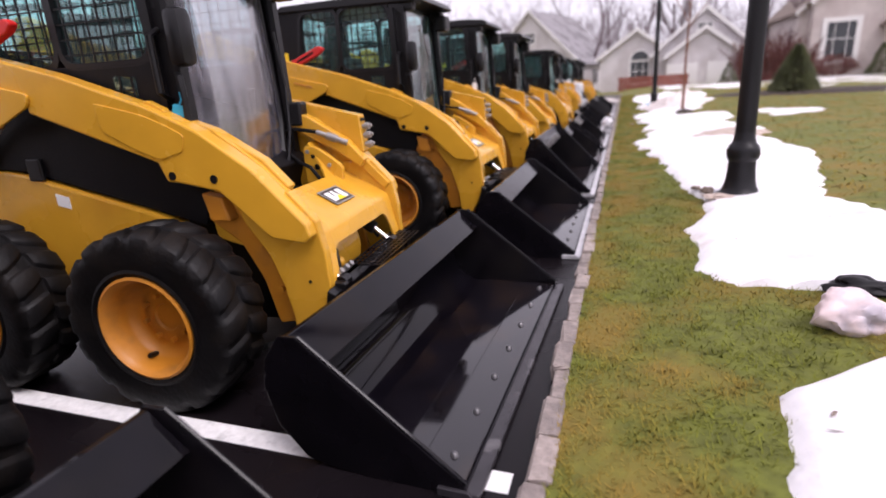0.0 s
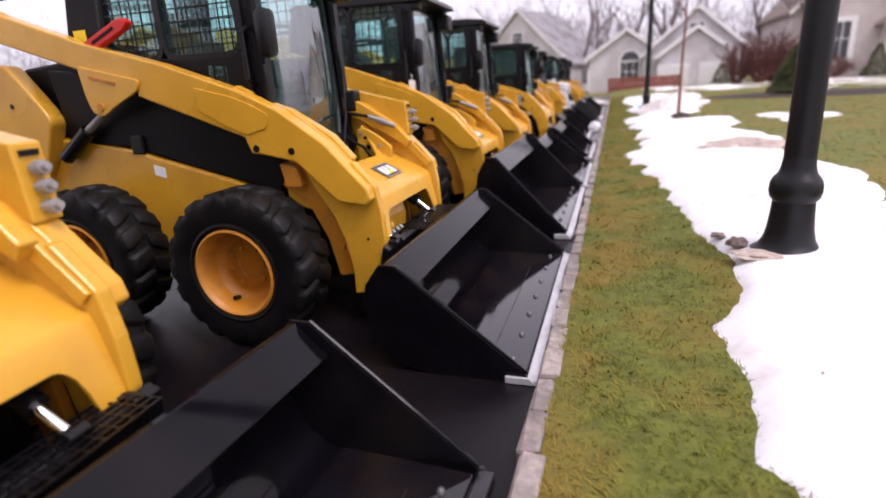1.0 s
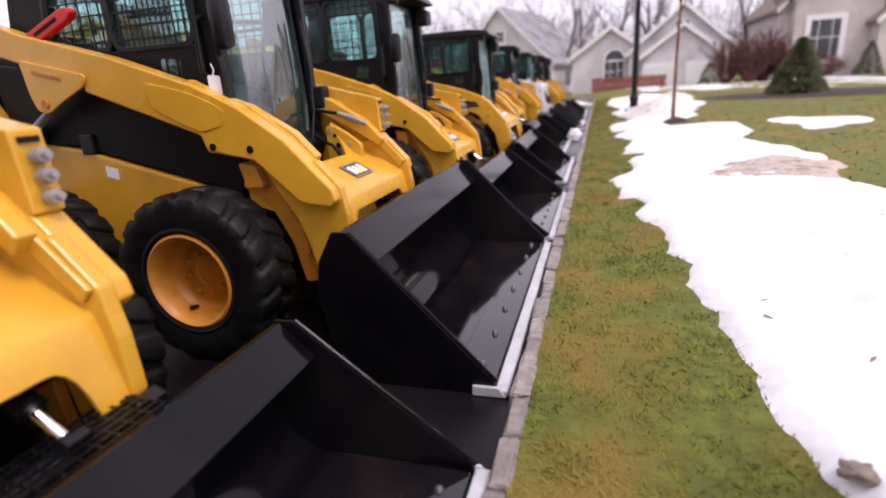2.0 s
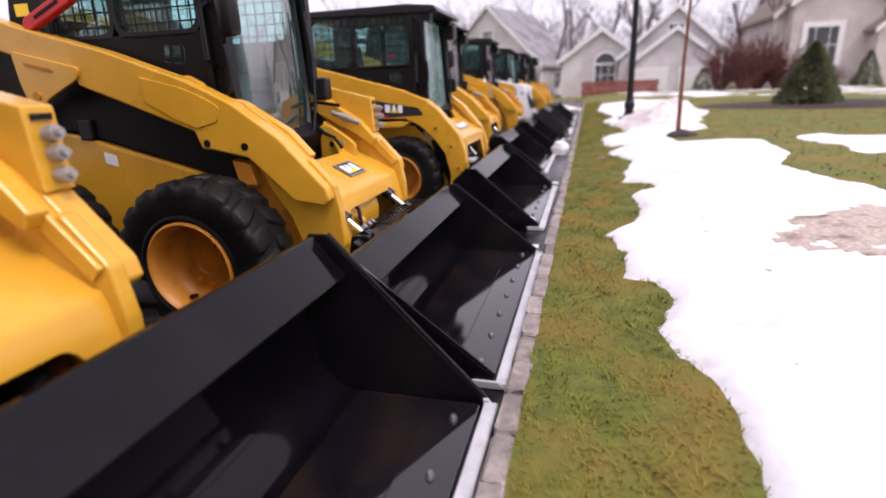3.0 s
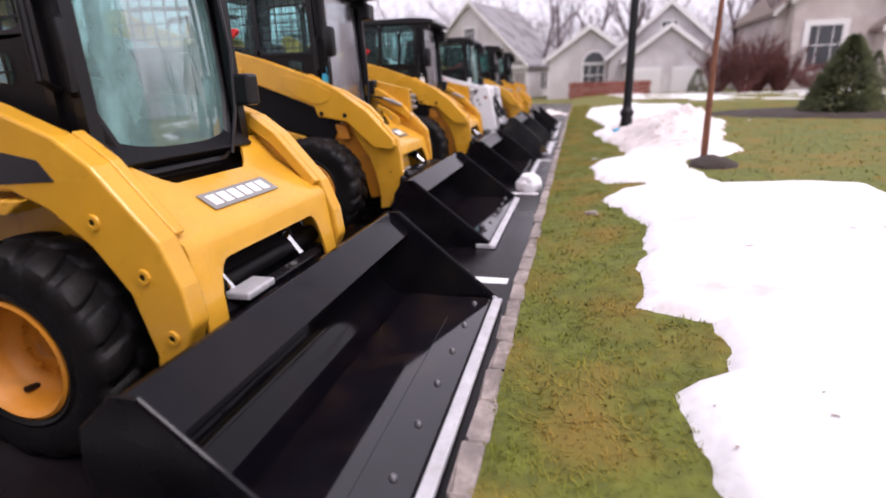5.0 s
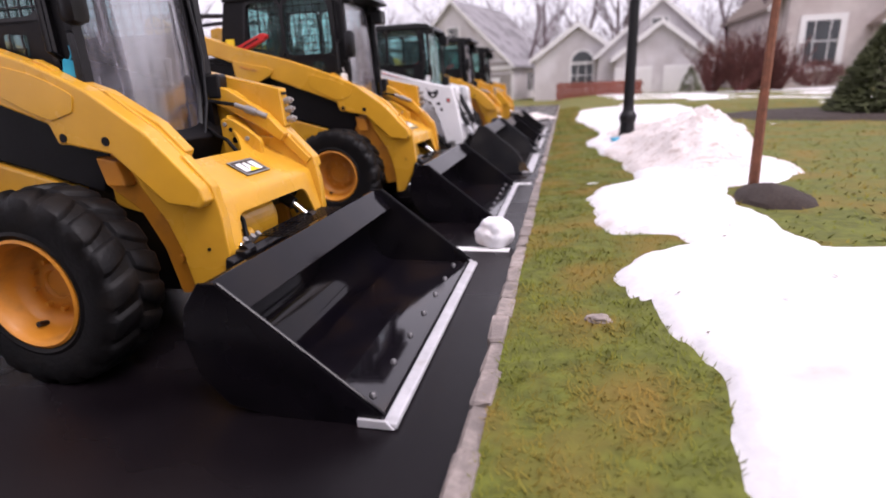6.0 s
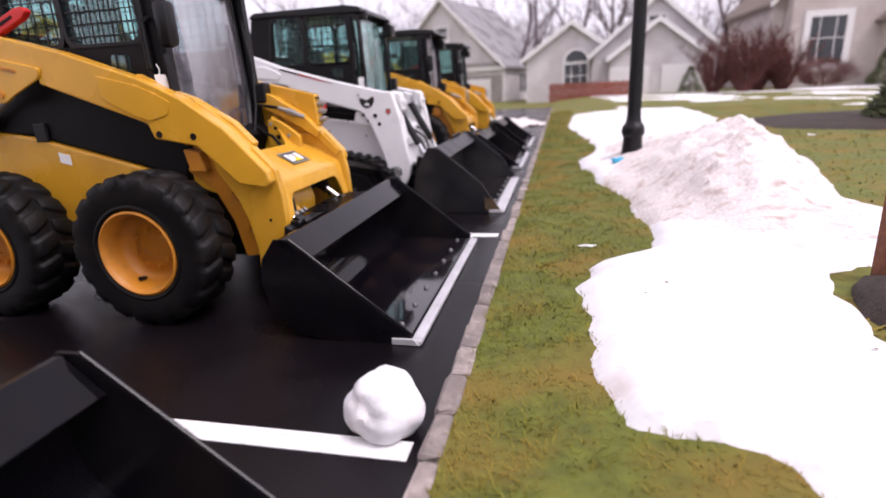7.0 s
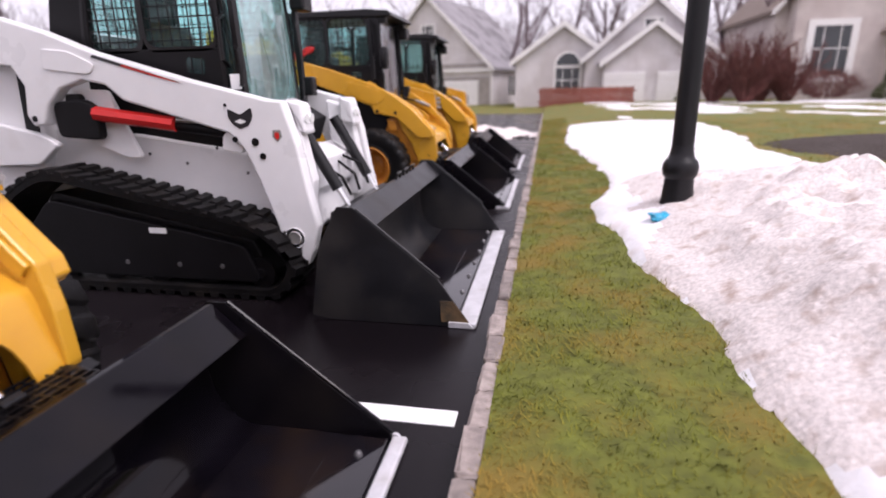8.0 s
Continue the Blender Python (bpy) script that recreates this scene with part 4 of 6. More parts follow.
    hoses(root, [[(-1.16, 0.34, 0.70), (-1.08, 0.32, 0.66), (-1.0, 0.30, 0.60), (-0.94, 0.30, 0.50)], [(-1.14, -0.22, 0.72), (-1.02, -0.21, 0.66), (-0.955, -0.22, 0.58), (-0.93, -0.25, 0.50)],
                 [(-1.45, 0.30, 1.0), (-1.36, 0.26, 0.95), (-1.28, 0.22, 0.93), (-1.24, 0.24, 0.86)], [(-1.56, 0.37, 1.10), (-1.45, 0.36, 1.14), (-1.30, 0.378, 1.115)]])
    cab(root, -2.58, -1.60, -1.44, 2.09, 1.52, 1.24, 0.445, 0.80)
    part("arm_lock", prism(rounded([(-2.60, 1.57), (-2.55, 1.555), (-2.27, 1.665), (-2.235, 1.70), (-2.26, 1.725), (-2.31, 1.72), (-2.58, 1.615)], 0.012), -0.545, -0.50, 0.006), RED, root, "red lift-arm lock")
    # Black sliver on the lock stands for its dark slot.
    part("lock_slot", prism([(-2.50, 1.605), (-2.33, 1.672), (-2.335, 1.686), (-2.505, 1.619)], -0.5485, -0.546, 0), PANEL, root)
    bucket(root, 1.80)
    tagged(root, "large yellow wheeled skid-steer loader, black bucket on wet asphalt", "loader", "row of parked loaders")
    return root


def small_loader():
    """A smaller, older yellow loader with a red arm brace and a printed cover plate."""
    root = empty("skid_steer_loader")
    hw = 0.42
    body = part("chassis", prism([(-2.95, 0.36), (-2.7, 0.22), (-1.0, 0.22), (-0.90, 0.32), (-0.95, 0.55), (-1.15, 0.70), (-1.30, 0.86), (-2.3, 0.86), (-2.95, 0.9)], -hw, hw, 0.015), YELLOW, root, "yellow steel chassis")
    part("inner_panel", prism([(-2.45, 0.87), (-1.30, 0.87), (-1.10, 0.98), (-1.25, 1.12), (-2.4, 1.42)], -hw + 0.02, hw - 0.02, 0.01), PANEL, body)
    part("engine_hood", prism(rounded([(-3.08, 0.5), (-2.7, 0.4), (-2.45, 0.86), (-2.3, 1.40), (-2.7, 1.42), (-3.08, 1.1)], 0.06), -hw + 0.03, hw - 0.03, 0.02), PANEL, root, "black engine hood and rear door")
    for s in (-1, 1):
        ya, yb = s * 0.585, s * 0.50
        tower = part("tower", prism(rounded([(-2.98, 0.48), (-2.62, 0.48), (-2.36, 0.84), (-2.27, 0.90), (-2.36, 1.49), (-2.62, 1.55), (-2.98, 1.2)], 0.03), s * 0.565, s * 0.44, 0.012), YELLOW, root, "yellow rear upright")
        part("model_plate", prism([(-2.90, 0.70), (-2.60, 0.72), (-2.44, 0.86), (-2.44, 0.95), (-2.90, 1.02)], s * 0.569, s * 0.565, 0), DARK_DECAL, tower, "dark plate with the model number")
        part("dealer_sticker", box(-2.73, -2.55, s * 0.573, s * 0.5695, 0.945, 0.985, 0), AMBER, tower, "small yellow sticker")
        part("lower_ledge", prism([(-2.32, 0.84), (-1.36, 0.855), (-1.28, 0.905), (-2.32, 0.90)], s * 0.60, s * 0.42, 0.006), YELLOW, root)
        part("ledge_label", box(-2.2, -2.08, s * 0.603, s * 0.6005, 0.865, 0.885, 0), DECAL, root)
        arm = part("lift_arm", prism([(-2.62, 1.40), (-2.60, 1.50), (-2.46, 1.50), (-2.19, 1.415), (-1.36, 1.195), (-1.13, 1.10), (-1.01, 1.01), (-0.82, 0.785), (-0.765, 0.64), (-0.75, 0.51), (-0.80, 0.40), (-0.875, 0.28), (-0.92, 0.29),
                                      (-0.905, 0.40), (-0.96, 0.61), (-1.07, 0.76), (-1.20, 0.87), (-1.33, 0.93), (-1.56, 0.935), (-1.64, 0.98), (-1.655, 1.06), (-1.62, 1.115), (-2.39, 1.325)], ya, yb, 0.010), YELLOW, root, "yellow steel lift arm")
        em = part("emblem_panel", prism([(-1.63, 1.105), (-1.20, 1.03), (-1.15, 0.965), (-1.50, 0.945), (-1.56, 0.99)], ya + s * 0.0005, ya + s * 0.003, 0), DARK_DECAL, arm, "black emblem panel edged in red")
        part("emblem_edge", prism([(-1.645, 1.10), (-1.63, 1.105), (-1.56, 0.99), (-1.50, 0.945), (-1.53, 0.944), (-1.58, 0.985)], ya + s * 0.0012, ya + s * 0.0036, 0), RED, arm)
        for k, (x, ww) in enumerate(((-1.50, 0.05), (-1.435, 0.055), (-1.375, 0.045))):
            off = 0.003 * k
            sh = [(x - ww / 2, 0.995 - off), (x + ww / 2, 0.993 - off), (x + ww * (0.5 if k != 1 else 0.15), 1.062 - off), (x - ww * (0.5 if k != 1 else 0.15), 1.064 - off)]
            part("emblem_mark", prism(sh, ya + s * 0.0035, ya + s * 0.0045, 0), DECAL, em)
        part("emblem_wedge", prism([(-1.47, 0.990), (-1.39, 0.988), (-1.43, 1.02)], ya + s * 0.0048, ya + s * 0.0056, 0), AMBER, em)
        part("arm_cap", prism([(-1.14, 1.11), (-1.02, 1.02), (-0.825, 0.79), (-0.86, 0.76), (-1.05, 0.97), (-1.16, 1.05)], s * 0.50, s * 0.455, 0.006), YELLOW, arm)
        for x, z in ((-1.04, 0.841), (-0.895, 0.672), (-0.83, 0.47)):
            part("arm_boss", lathe([(0.012, ya), (0.012, ya + s * 0.008), (0.024, ya + s * 0.008), (0.026, ya)], 14, "y", (x, 0, z)), YELLOW, arm)
            # Black disc draws the dark inside the boss.
            part("pin_hole", ring([(x, ya, z), (x, ya + s * 0.003, z)], 0.013, 10), PANEL, arm)
        # red brace, rod and cylinder below the arm
        part("arm_brace", prism([(-2.16, 1.21), (-2.16, 1.29), (-1.70, 1.14), (-1.62, 1.05), (-1.68, 1.03), (-2.05, 1.15)], s * 0.56, s * 0.51, 0.008), RED, root, "red lift-arm brace")
        part("brace_sticker", box(-2.0, -1.92, s * 0.563, s * 0.5605, 1.185, 1.215, 0), AMBER, root)
        part("brace_pin", ring([(-1.645, s * 0.56, 1.04), (-1.645, s * 0.60, 1.04)], 0.026, 14), RED, root)
        part("guide_rod", ring([(-2.42, s * 0.55, 1.36), (-1.70, s * 0.55, 1.15)], 0.013, 10), CHROME, root, smooth=True)
        part("guide_rod", ring([(-2.36, s * 0.545, 1.315), (-2.10, s * 0.545, 1.235), (-1.75, s * 0.545, 1.135)], 0.009, 8), BLACK, root, smooth=True)
        part("rod_clevis", prism(rounded([(-2.40, 1.29), (-2.30, 1.27), (-2.28, 1.33), (-2.38, 1.365)], 0.012), s * 0.575, s * 0.53, 0.005), FITTING, root)
        for x, z in ((-2.15, 0.72), (-1.85, 0.74), (-1.70, 0.62), (-1.98, 0.55)):
            part("side_bolt", ring([(x, s * hw, z), (x, s * (hw + 0.006), z)], 0.010, 6), RIM, body)
        for x, z in ((-2.52, 1.10), (-2.47, 1.02), (-2.56, 1.30)):
            part("tower_bolt", lathe([(0.008, 0.0), (0.008, s * 0.006), (0.020, s * 0.006), (0.022, 0.0)], 12, "y", (x, s * 0.565, z)), RIM, tower)
        part("lift_cylinder", ring([(-2.26, s * 0.50, 0.98), (-1.95, s * 0.50, 1.0)], 0.042, 14), BLACK, root, smooth=True)
        part("lift_rod", ring([(-1.95, s * 0.50, 1.0), (-1.65, s * 0.50, 1.03)], 0.02, 12), FITTING, root, smooth=True)
        part("tilt_cylinder", ring([(-1.0, s * 0.25, 0.66), (-0.90, s * 0.25, 0.58)], 0.034, 12), BLACK, root, smooth=True)
        part("tilt_rod", ring([(-0.90, s * 0.25, 0.58), (-0.83, s * 0.25, 0.49)], 0.016, 10), CHROME, root, smooth=True)
        for x, nm in ((-1.39, "front_wheel"), (-2.36, "rear_wheel")):
            wheel(root, x, s, 0.39, 0.27, s * 0.69, nm)
            part("axle_housing", ring([(x, s * 0.40, 0.38), (x, s * 0.46, 0.38)], 0.11, 18), YELLOW, root)
        part("coupler_ear", prism([(-0.92, 0.17), (-0.82, 0.20), (-0.78, 0.48), (-0.88, 0.48)], s * 0.42, s * 0.46, 0.004), BLACK, root)
    curve = bpy.data.curves.new("model_number", "FONT")
    curve.body, curve.size, curve.extrude, curve.align_x = "226B", 0.085, 0.0008, "RIGHT"
    curve.materials.append(DECAL)
    txt = new("model_number", curve)
    txt.parent = root
    txt.matrix_basis = pose(-2.48, -0.5705, 0.845, 90, 0, 0)
    # Tube is coloured black for the shade inside the arch.
    part("cross_tube", ring([(-0.90, -0.48, 0.52), (-0.90, 0.48, 0.52)], 0.045, 18), PANEL, root, smooth=True)
    # Added black plate draws that shade and hides the yellow chassis.
    part("front_shield", prism([(-0.96, 0.28), (-0.885, 0.28), (-0.885, 0.56), (-1.08, 0.735), (-1.14, 0.71)], -0.43, 0.43, 0.006), PANEL, root, "black plate standing in for the shade inside the arch")
    cover = front_cover(root, 0.49, (-0.82, 0.74), (-1.05, 0.885), (-1.16, 1.0), (-0.775, 0.42), YELLOW)
    m = facing(-0.925, 0.0, 0.74 + 0.145 * 0.105 / 0.23 + 0.018, (0.145, 0, 0.23), (-0.23, 0, 0.145))
    pl = part("name_plate", box(-0.215, 0.215, -0.046, 0.046, 0, 0.004, 0.002), GREY_DECAL, cover, "grey name plate with white bars", m)
    for k in range(6):
        part("plate_bar", box(-0.19 + k * 0.064, -0.143 + k * 0.064, -0.028, 0.028, 0.004, 0.0055, 0), DECAL, pl)
    part("coupler_plate", prism([(-0.90, 0.12), (-0.82, 0.12), (-0.80, 0.46), (-0.84, 0.48)], -0.5, 0.5, 0.006), BLACK, root, "black quick coupler behind the bucket")
    part("coupler_lever", box(-0.84, -0.74, -0.30, -0.12, 0.485, 0.515, 0.008), STEEL, root)
    hoses(root, [[(-1.05, 0.32, 0.72), (-0.98, 0.30, 0.68), (-0.91, 0.29, 0.60), (-0.87, 0.29, 0.51)], [(-1.04, -0.30, 0.70), (-0.98, -0.29, 0.66), (-0.92, -0.28, 0.58), (-0.87, -0.29, 0.5)]])
    cab(root, -2.40, -1.28, -1.12, 1.93, 1.42, 1.13, 0.43, 0.80, mirror=False, tail=0.10, door_mat=DUSTY_GLASS)
    bucket(root, 1.93, (-0.64, 0.515))
    tagged(root, "older yellow skid-steer loader with red arm brace and black emblem", "loader", "row of parked loaders")
    return root


def track_loader():
    """A white compact track loader with rubber tracks."""
    root = empty("compact_track_loader")
    hw = 0.45
    body = part("chassis", prism([(-3.25, 0.34), (-3.0, 0.26), (-1.3, 0.26), (-1.15, 0.36), (-1.22, 0.62), (-1.30, 0.84), (-2.3, 0.99), (-3.25, 1.05)], -hw, hw, 0.02), WHITE, root, "white steel chassis")
    part("engine_hood", prism(rounded([(-3.4, 0.5), (-3.2, 0.42), (-2.9, 0.9), (-2.62, 1.0), (-2.62, 1.5), (-3.1, 1.55), (-3.4, 1.35)], 0.08), -hw + 0.02, hw - 0.02, 0.02), WHITE, root, "white engine cover")
    part("side_panel", prism([(-2.6, 0.98), (-1.42, 0.88), (-1.35, 1.05), (-1.6, 1.2), (-2.6, 1.45)], -hw + 0.015, hw - 0.015, 0.01), PANEL, body)
    for s in (-1, 1):
        y0, y1 = s * 0.80, s * 0.48
        # track: a belt with tread blocks round a frame
        path = rounded([(-1.10, 0.22), (-1.22, 0.03), (-2.95, 0.03), (-3.28, 0.30), (-3.12, 0.62), (-2.80, 0.80), (-1.32, 0.47)], 0.14, 5)
        bm = bmesh.new()
        cx, cz = -2.1, 0.36
        inn = [(x + (cx - x) * 0.035, z + (cz - z) * 0.12) for x, z in path]
        rows = [[bm.verts.new((x, y, z)) for x, z in p] for p, y in ((path, y0), (path, y1), (inn, y1), (inn, y0))]
        for a, b in zip(rows, rows[1:] + rows[:1]):
            for i in range(len(path)):
                j = (i + 1) % len(path)
                bm.faces.new((a[i], a[j], b[j], b[i]))
        track = part("rubber_track", bm, RUBBER, root, "black rubber track with tread blocks")
        bm, acc, last = bmesh.new(), 0.0, None
        pts = [Vector((p[0], 0, p[1])) for p in path + path[:1]]
        for a, b in zip(pts, pts[1:]):
            L, d = (b - a).length, (b - a).normalized()
            nrm = Vector((d.z, 0, -d.x))
            if nrm.dot(a - Vector((cx, 0, cz))) < 0:
                nrm = -nrm
            while acc < L:
                p = a + d * acc
                for yy0, yy1, sh in ((y0 + s * 0.006, s * 0.66, 0.02), (s * 0.63, y1, -0.02)):
                    q = [p + d * (u + (sh if yv == yy1 else 0)) + nrm * v + Vector((0, yv, 0)) for yv in (yy0, yy1) for u, v in ((-0.036, -0.01), (0.036, -0.01), (0.024, 0.024), (-0.024, 0.024))]
                    w = [bm.verts.new(c) for c in q]
                    for fc in ((0, 1, 2, 3), (7, 6, 5, 4), (0, 4, 5, 1), (1, 5, 6, 2), (2, 6, 7, 3), (3, 7, 4, 0)):
                        bm.faces.new([w[i] for i in fc])
                acc += 0.105
            acc -= L
        part("tread_block", bm, RUBBER, track)
        part("track_frame", prism([(-1.32, 0.14), (-2.95, 0.14), (-3.05, 0.36), (-2.82, 0.64), (-1.42, 0.36)], s * 0.70, s * 0.5, 0.012), PANEL, root, "black track frame")
        # Rollers are coloured black for the shade within the track.
        for x in (-1.38, -1.75, -2.1, -2.45, -2.8):
            part("track_roller", lathe([(0, 0), (0.03, 0), (0.035, 0.012), (0.095, 0.015), (0.10, 0.05), (0.0, 0.05)], 20, "y", (x, s * 0.74 - (0.0 if s < 0 else 0.05), 0.155)), PANEL, root, smooth=True)
        # Added black plate hides the rollers, drawing the dark inside the track.
        part("frame_cover", prism(rounded([(-1.36, 0.10), (-2.95, 0.10), (-3.05, 0.36), (-2.82, 0.60), (-1.46, 0.34)], 0.06), s * 0.755, s * 0.70, 0.010), PANEL, root, "black plate added for the dark over the rollers")
        for x in (-1.62, -1.92, -2.3):
            part("frame_bolt", ring([(x, s * 0.755, 0.20), (x, s * 0.763, 0.20)], 0.016, 6), BOLT, root)
        part("frame_label", box(-2.10, -1.98, s * 0.759, s * 0.7555, 0.40, 0.435, 0), DECAL, root)
        ya, yb = s * 0.63, s * 0.54
        arm = part("lift_arm", prism([(-3.35, 1.45), (-3.3, 1.72), (-3.05, 1.72), (-2.70, 1.615), (-2.39, 1.495), (-1.79, 1.325), (-1.28, 1.20), (-1.18, 1.19), (-1.11, 0.95), (-1.06, 0.65), (-1.015, 0.44), (-1.06, 0.28), (-1.11, 0.18), (-1.20, 0.24),
                                      (-1.27, 0.38), (-1.29, 0.46), (-1.37, 0.71), (-1.45, 0.91), (-1.54, 1.005), (-2.23, 1.205), (-2.34, 1.30), (-2.50, 1.33), (-2.67, 1.28), (-2.78, 1.18), (-2.84, 1.06), (-2.92, 1.05), (-2.96, 1.12), (-2.93, 1.30), (-3.0, 1.42)], ya, yb, 0.014), WHITE, root, "white steel lift arm")
        part("arm_recess", prism(rounded([(-2.75, 1.40), (-2.42, 1.36), (-2.38, 1.42), (-2.55, 1.50), (-2.74, 1.52)], 0.03), ya, ya + s * 0.01, 0.004), WHITE, arm)
        part("stripe", prism([(-2.40, 1.46), (-2.38, 1.475), (-1.80, 1.30), (-2.0, 1.345)], ya + s * 0.0005, ya + s * 0.003, 0), DARK_DECAL, arm, "black and red pinstripe")
        part("stripe_edge", prism([(-2.2, 1.405), (-2.19, 1.415), (-1.82, 1.303), (-1.95, 1.333)], ya + s * 0.0032, ya + s * 0.004, 0), RED, arm)
        em = part("arm_emblem", prism(rounded([(-1.53, 1.10), (-1.505, 1.06), (-1.46, 1.03), (-1.40, 1.05), (-1.37, 1.10), (-1.375, 1.155), (-1.45, 1.115), (-1.53, 1.15)], 0.012), ya + s * 0.0005, ya + s * 0.003, 0), DARK_DECAL, arm, "dark emblem shape")
        part("emblem_mark", prism([(-1.49, 1.075), (-1.45, 1.06), (-1.41, 1.075), (-1.45, 1.09)], ya + s * 0.0032, ya + s * 0.004, 0), DECAL, em)
        part("arm_sticker", prism([(-1.255, 0.985), (-1.225, 0.955), (-1.195, 0.985), (-1.20, 1.025), (-1.25, 1.025)], ya + s * 0.0005, ya + s * 0.003, 0), GREY_DECAL, arm)
        part("sticker_mark", prism([(-1.24, 0.985), (-1.225, 0.968), (-1.21, 0.985), (-1.212, 1.01), (-1.238, 1.01)], ya + s * 0.0032, ya + s * 0.004, 0), RED, arm)
        # Black discs on the arm draw the dark of its pin holes.
        for x, z, r in ((-1.37, 0.955, 0.024), (-1.33, 0.87, 0.02), (-1.50, 0.97, 0.018), (-1.54, 1.17, 0.01), (-2.90, 1.10, 0.02)):
            part("pin_hole", ring([(x, ya + s * 0.001, z), (x, ya + s * 0.005, z)], r, 14), PANEL, arm)
        part("pivot_boss", lathe([(0.04, 0.0), (0.045, 0.012), (0.06, 0.012), (0.066, 0.0)], 24, "y", (-1.175, ya - (0 if s > 0 else 0.012), 0.365)), WHITE, arm, smooth=True)
        part("pivot_bore", ring([(-1.175, ya, 0.365), (-1.175, ya + s * 0.004, 0.365)], 0.042, 20), GREY_DECAL, arm)
        part("link_plate", prism(rounded([(-2.68, 1.28), (-2.42, 1.27), (-2.30, 0.98), (-2.24, 0.84), (-2.35, 0.84), (-2.62, 0.95)], 0.03), s * 0.535, s * 0.50, 0.008), WHITE, root)
        part("cylinder_mount", prism(rounded([(-2.78, 0.98), (-2.46, 0.96), (-2.46, 1.15), (-2.55, 1.22), (-2.78, 1.20)], 0.05), s * 0.60, s * 0.54, 0.012), PANEL, root)
        part("mount_cap", prism(rounded([(-2.70, 1.16), (-2.56, 1.16), (-2.58, 1.25), (-2.68, 1.25)], 0.02), s * 0.59, s * 0.545, 0.008), PANEL, root)
        # Black plate draws the dark gap between the upright and the arm.
        part("rear_slot", prism(rounded([(-3.10, 0.98), (-2.99, 0.98), (-2.985, 1.40), (-3.07, 1.42)], 0.02), s * 0.536, s * 0.531, 0), PANEL, root)
        part("rear_cover", prism(rounded([(-3.40, 0.78), (-2.98, 0.80), (-2.80, 0.93), (-2.93, 1.00), (-3.40, 1.10)], 0.03), s * 0.60, s * 0.545, 0.010), WHITE, root)
        part("arm_block", prism(rounded([(-1.62, 0.90), (-1.48, 0.88), (-1.46, 0.98), (-1.52, 1.03), (-1.60, 1.0)], 0.025), s * 0.60, s * 0.545, 0.008), WHITE, root)
        for x, z in ((-2.25, 0.86), (-1.98, 0.80), (-1.55, 0.74), (-1.42, 0.70), (-1.75, 0.90)):
            part("body_bolt", ring([(x, s * hw, z), (x, s * (hw + 0.006), z)], 0.011, 6), BOLT, body)
        part("arm_cylinder", ring([(-2.48, s * 0.585, 1.128), (-1.92, s * 0.585, 1.058)], 0.046, 8), RED, root, "red arm cylinder cover", smooth=True)
        part("cylinder_barrel", ring([(-2.0, s * 0.56, 1.06), (-1.60, s * 0.56, 1.01)], 0.038, 14), PANEL, root, smooth=True)
        part("cylinder_rod", ring([(-1.90, s * 0.60, 1.085), (-1.70, s * 0.60, 1.07)], 0.014, 12), FITTING, root, smooth=True)
        part("tilt_cylinder", ring([(-1.24, s * 0.30, 1.05), (-1.0, s * 0.30, 0.62)], 0.04, 14), BLACK, root, smooth=True)
        part("tilt_rod", ring([(-1.0, s * 0.30, 0.62), (-0.92, s * 0.30, 0.48)], 0.02, 12), CHROME, root, smooth=True)
        lamp = part("front_lamp", prism(rounded([(-1.22, 1.02), (-1.10, 0.99), (-1.12, 1.17), (-1.22, 1.2)], 0.02), s * 0.50, s * 0.36, 0.015), WHITE, root)
        for k in range(2):
            part("lamp_lens", ring([(-1.115, s * (0.395 + 0.07 * k), 1.08), (-1.10, s * (0.395 + 0.07 * k), 1.08)], 0.03, 14), LAMP, lamp)
        part("front_upright", prism([(-1.30, 0.45), (-1.12, 0.45), (-1.08, 0.70), (-1.16, 1.12), (-1.34, 1.18)], s * 0.50, s * 0.40, 0.012), WHITE, root)
    part("rear_upright", prism(rounded([(-3.45, 0.6), (-3.1, 0.6), (-2.95, 0.95), (-3.0, 1.45), (-3.45, 1.5)], 0.05), -0.53, 0.53, 0.015), WHITE, root)
    part("front_cross", prism([(-1.30, 0.62), (-1.15, 0.60), (-1.15, 0.80), (-1.32, 0.88)], -0.42, 0.42, 0.012), WHITE, root)
    part("coupler_plate", prism([(-1.06, 0.10), (-0.96, 0.10), (-0.90, 0.50), (-0.96, 0.52)], -0.55, 0.55, 0.006), BLACK, root, "black quick coupler behind the bucket")
    hoses(root, [[(-1.15, 0.2, 0.78), (-1.0, 0.18, 0.72), (-0.95, 0.16, 0.58)], [(-1.15, 0.1, 0.75), (-1.02, 0.08, 0.66), (-0.98, 0.05, 0.55)], [(-1.15, -0.2, 0.76), (-1.02, -0.18, 0.68), (-0.97, -0.15, 0.55)]])
    cab(root, -2.62, -1.64, -1.48, 2.06, 1.52, 1.30, 0.45, 0.86, visor=False, mirror=False, corner=True, door_mat=DUSTY_GLASS)
    part("paper_tag", box(-1.58, -1.51, -0.475, -0.472, 1.26, 1.35, 0), DECAL, root, "white paper tag on the window")
    b = bucket(root, 1.96, (-0.68, 0.63), pointed=True, paint=GREY_BUCKET, edge_w=0.10)
    part("rust_patch", prism([(-0.03, 0.035), (-0.18, 0.03), (-0.185, 0.15), (-0.115, 0.15)], -1.0, -0.9945, 0), RUST, b, "rusty bare steel corner")
    for k in range(3):
        y = 0.05 + k * 0.2
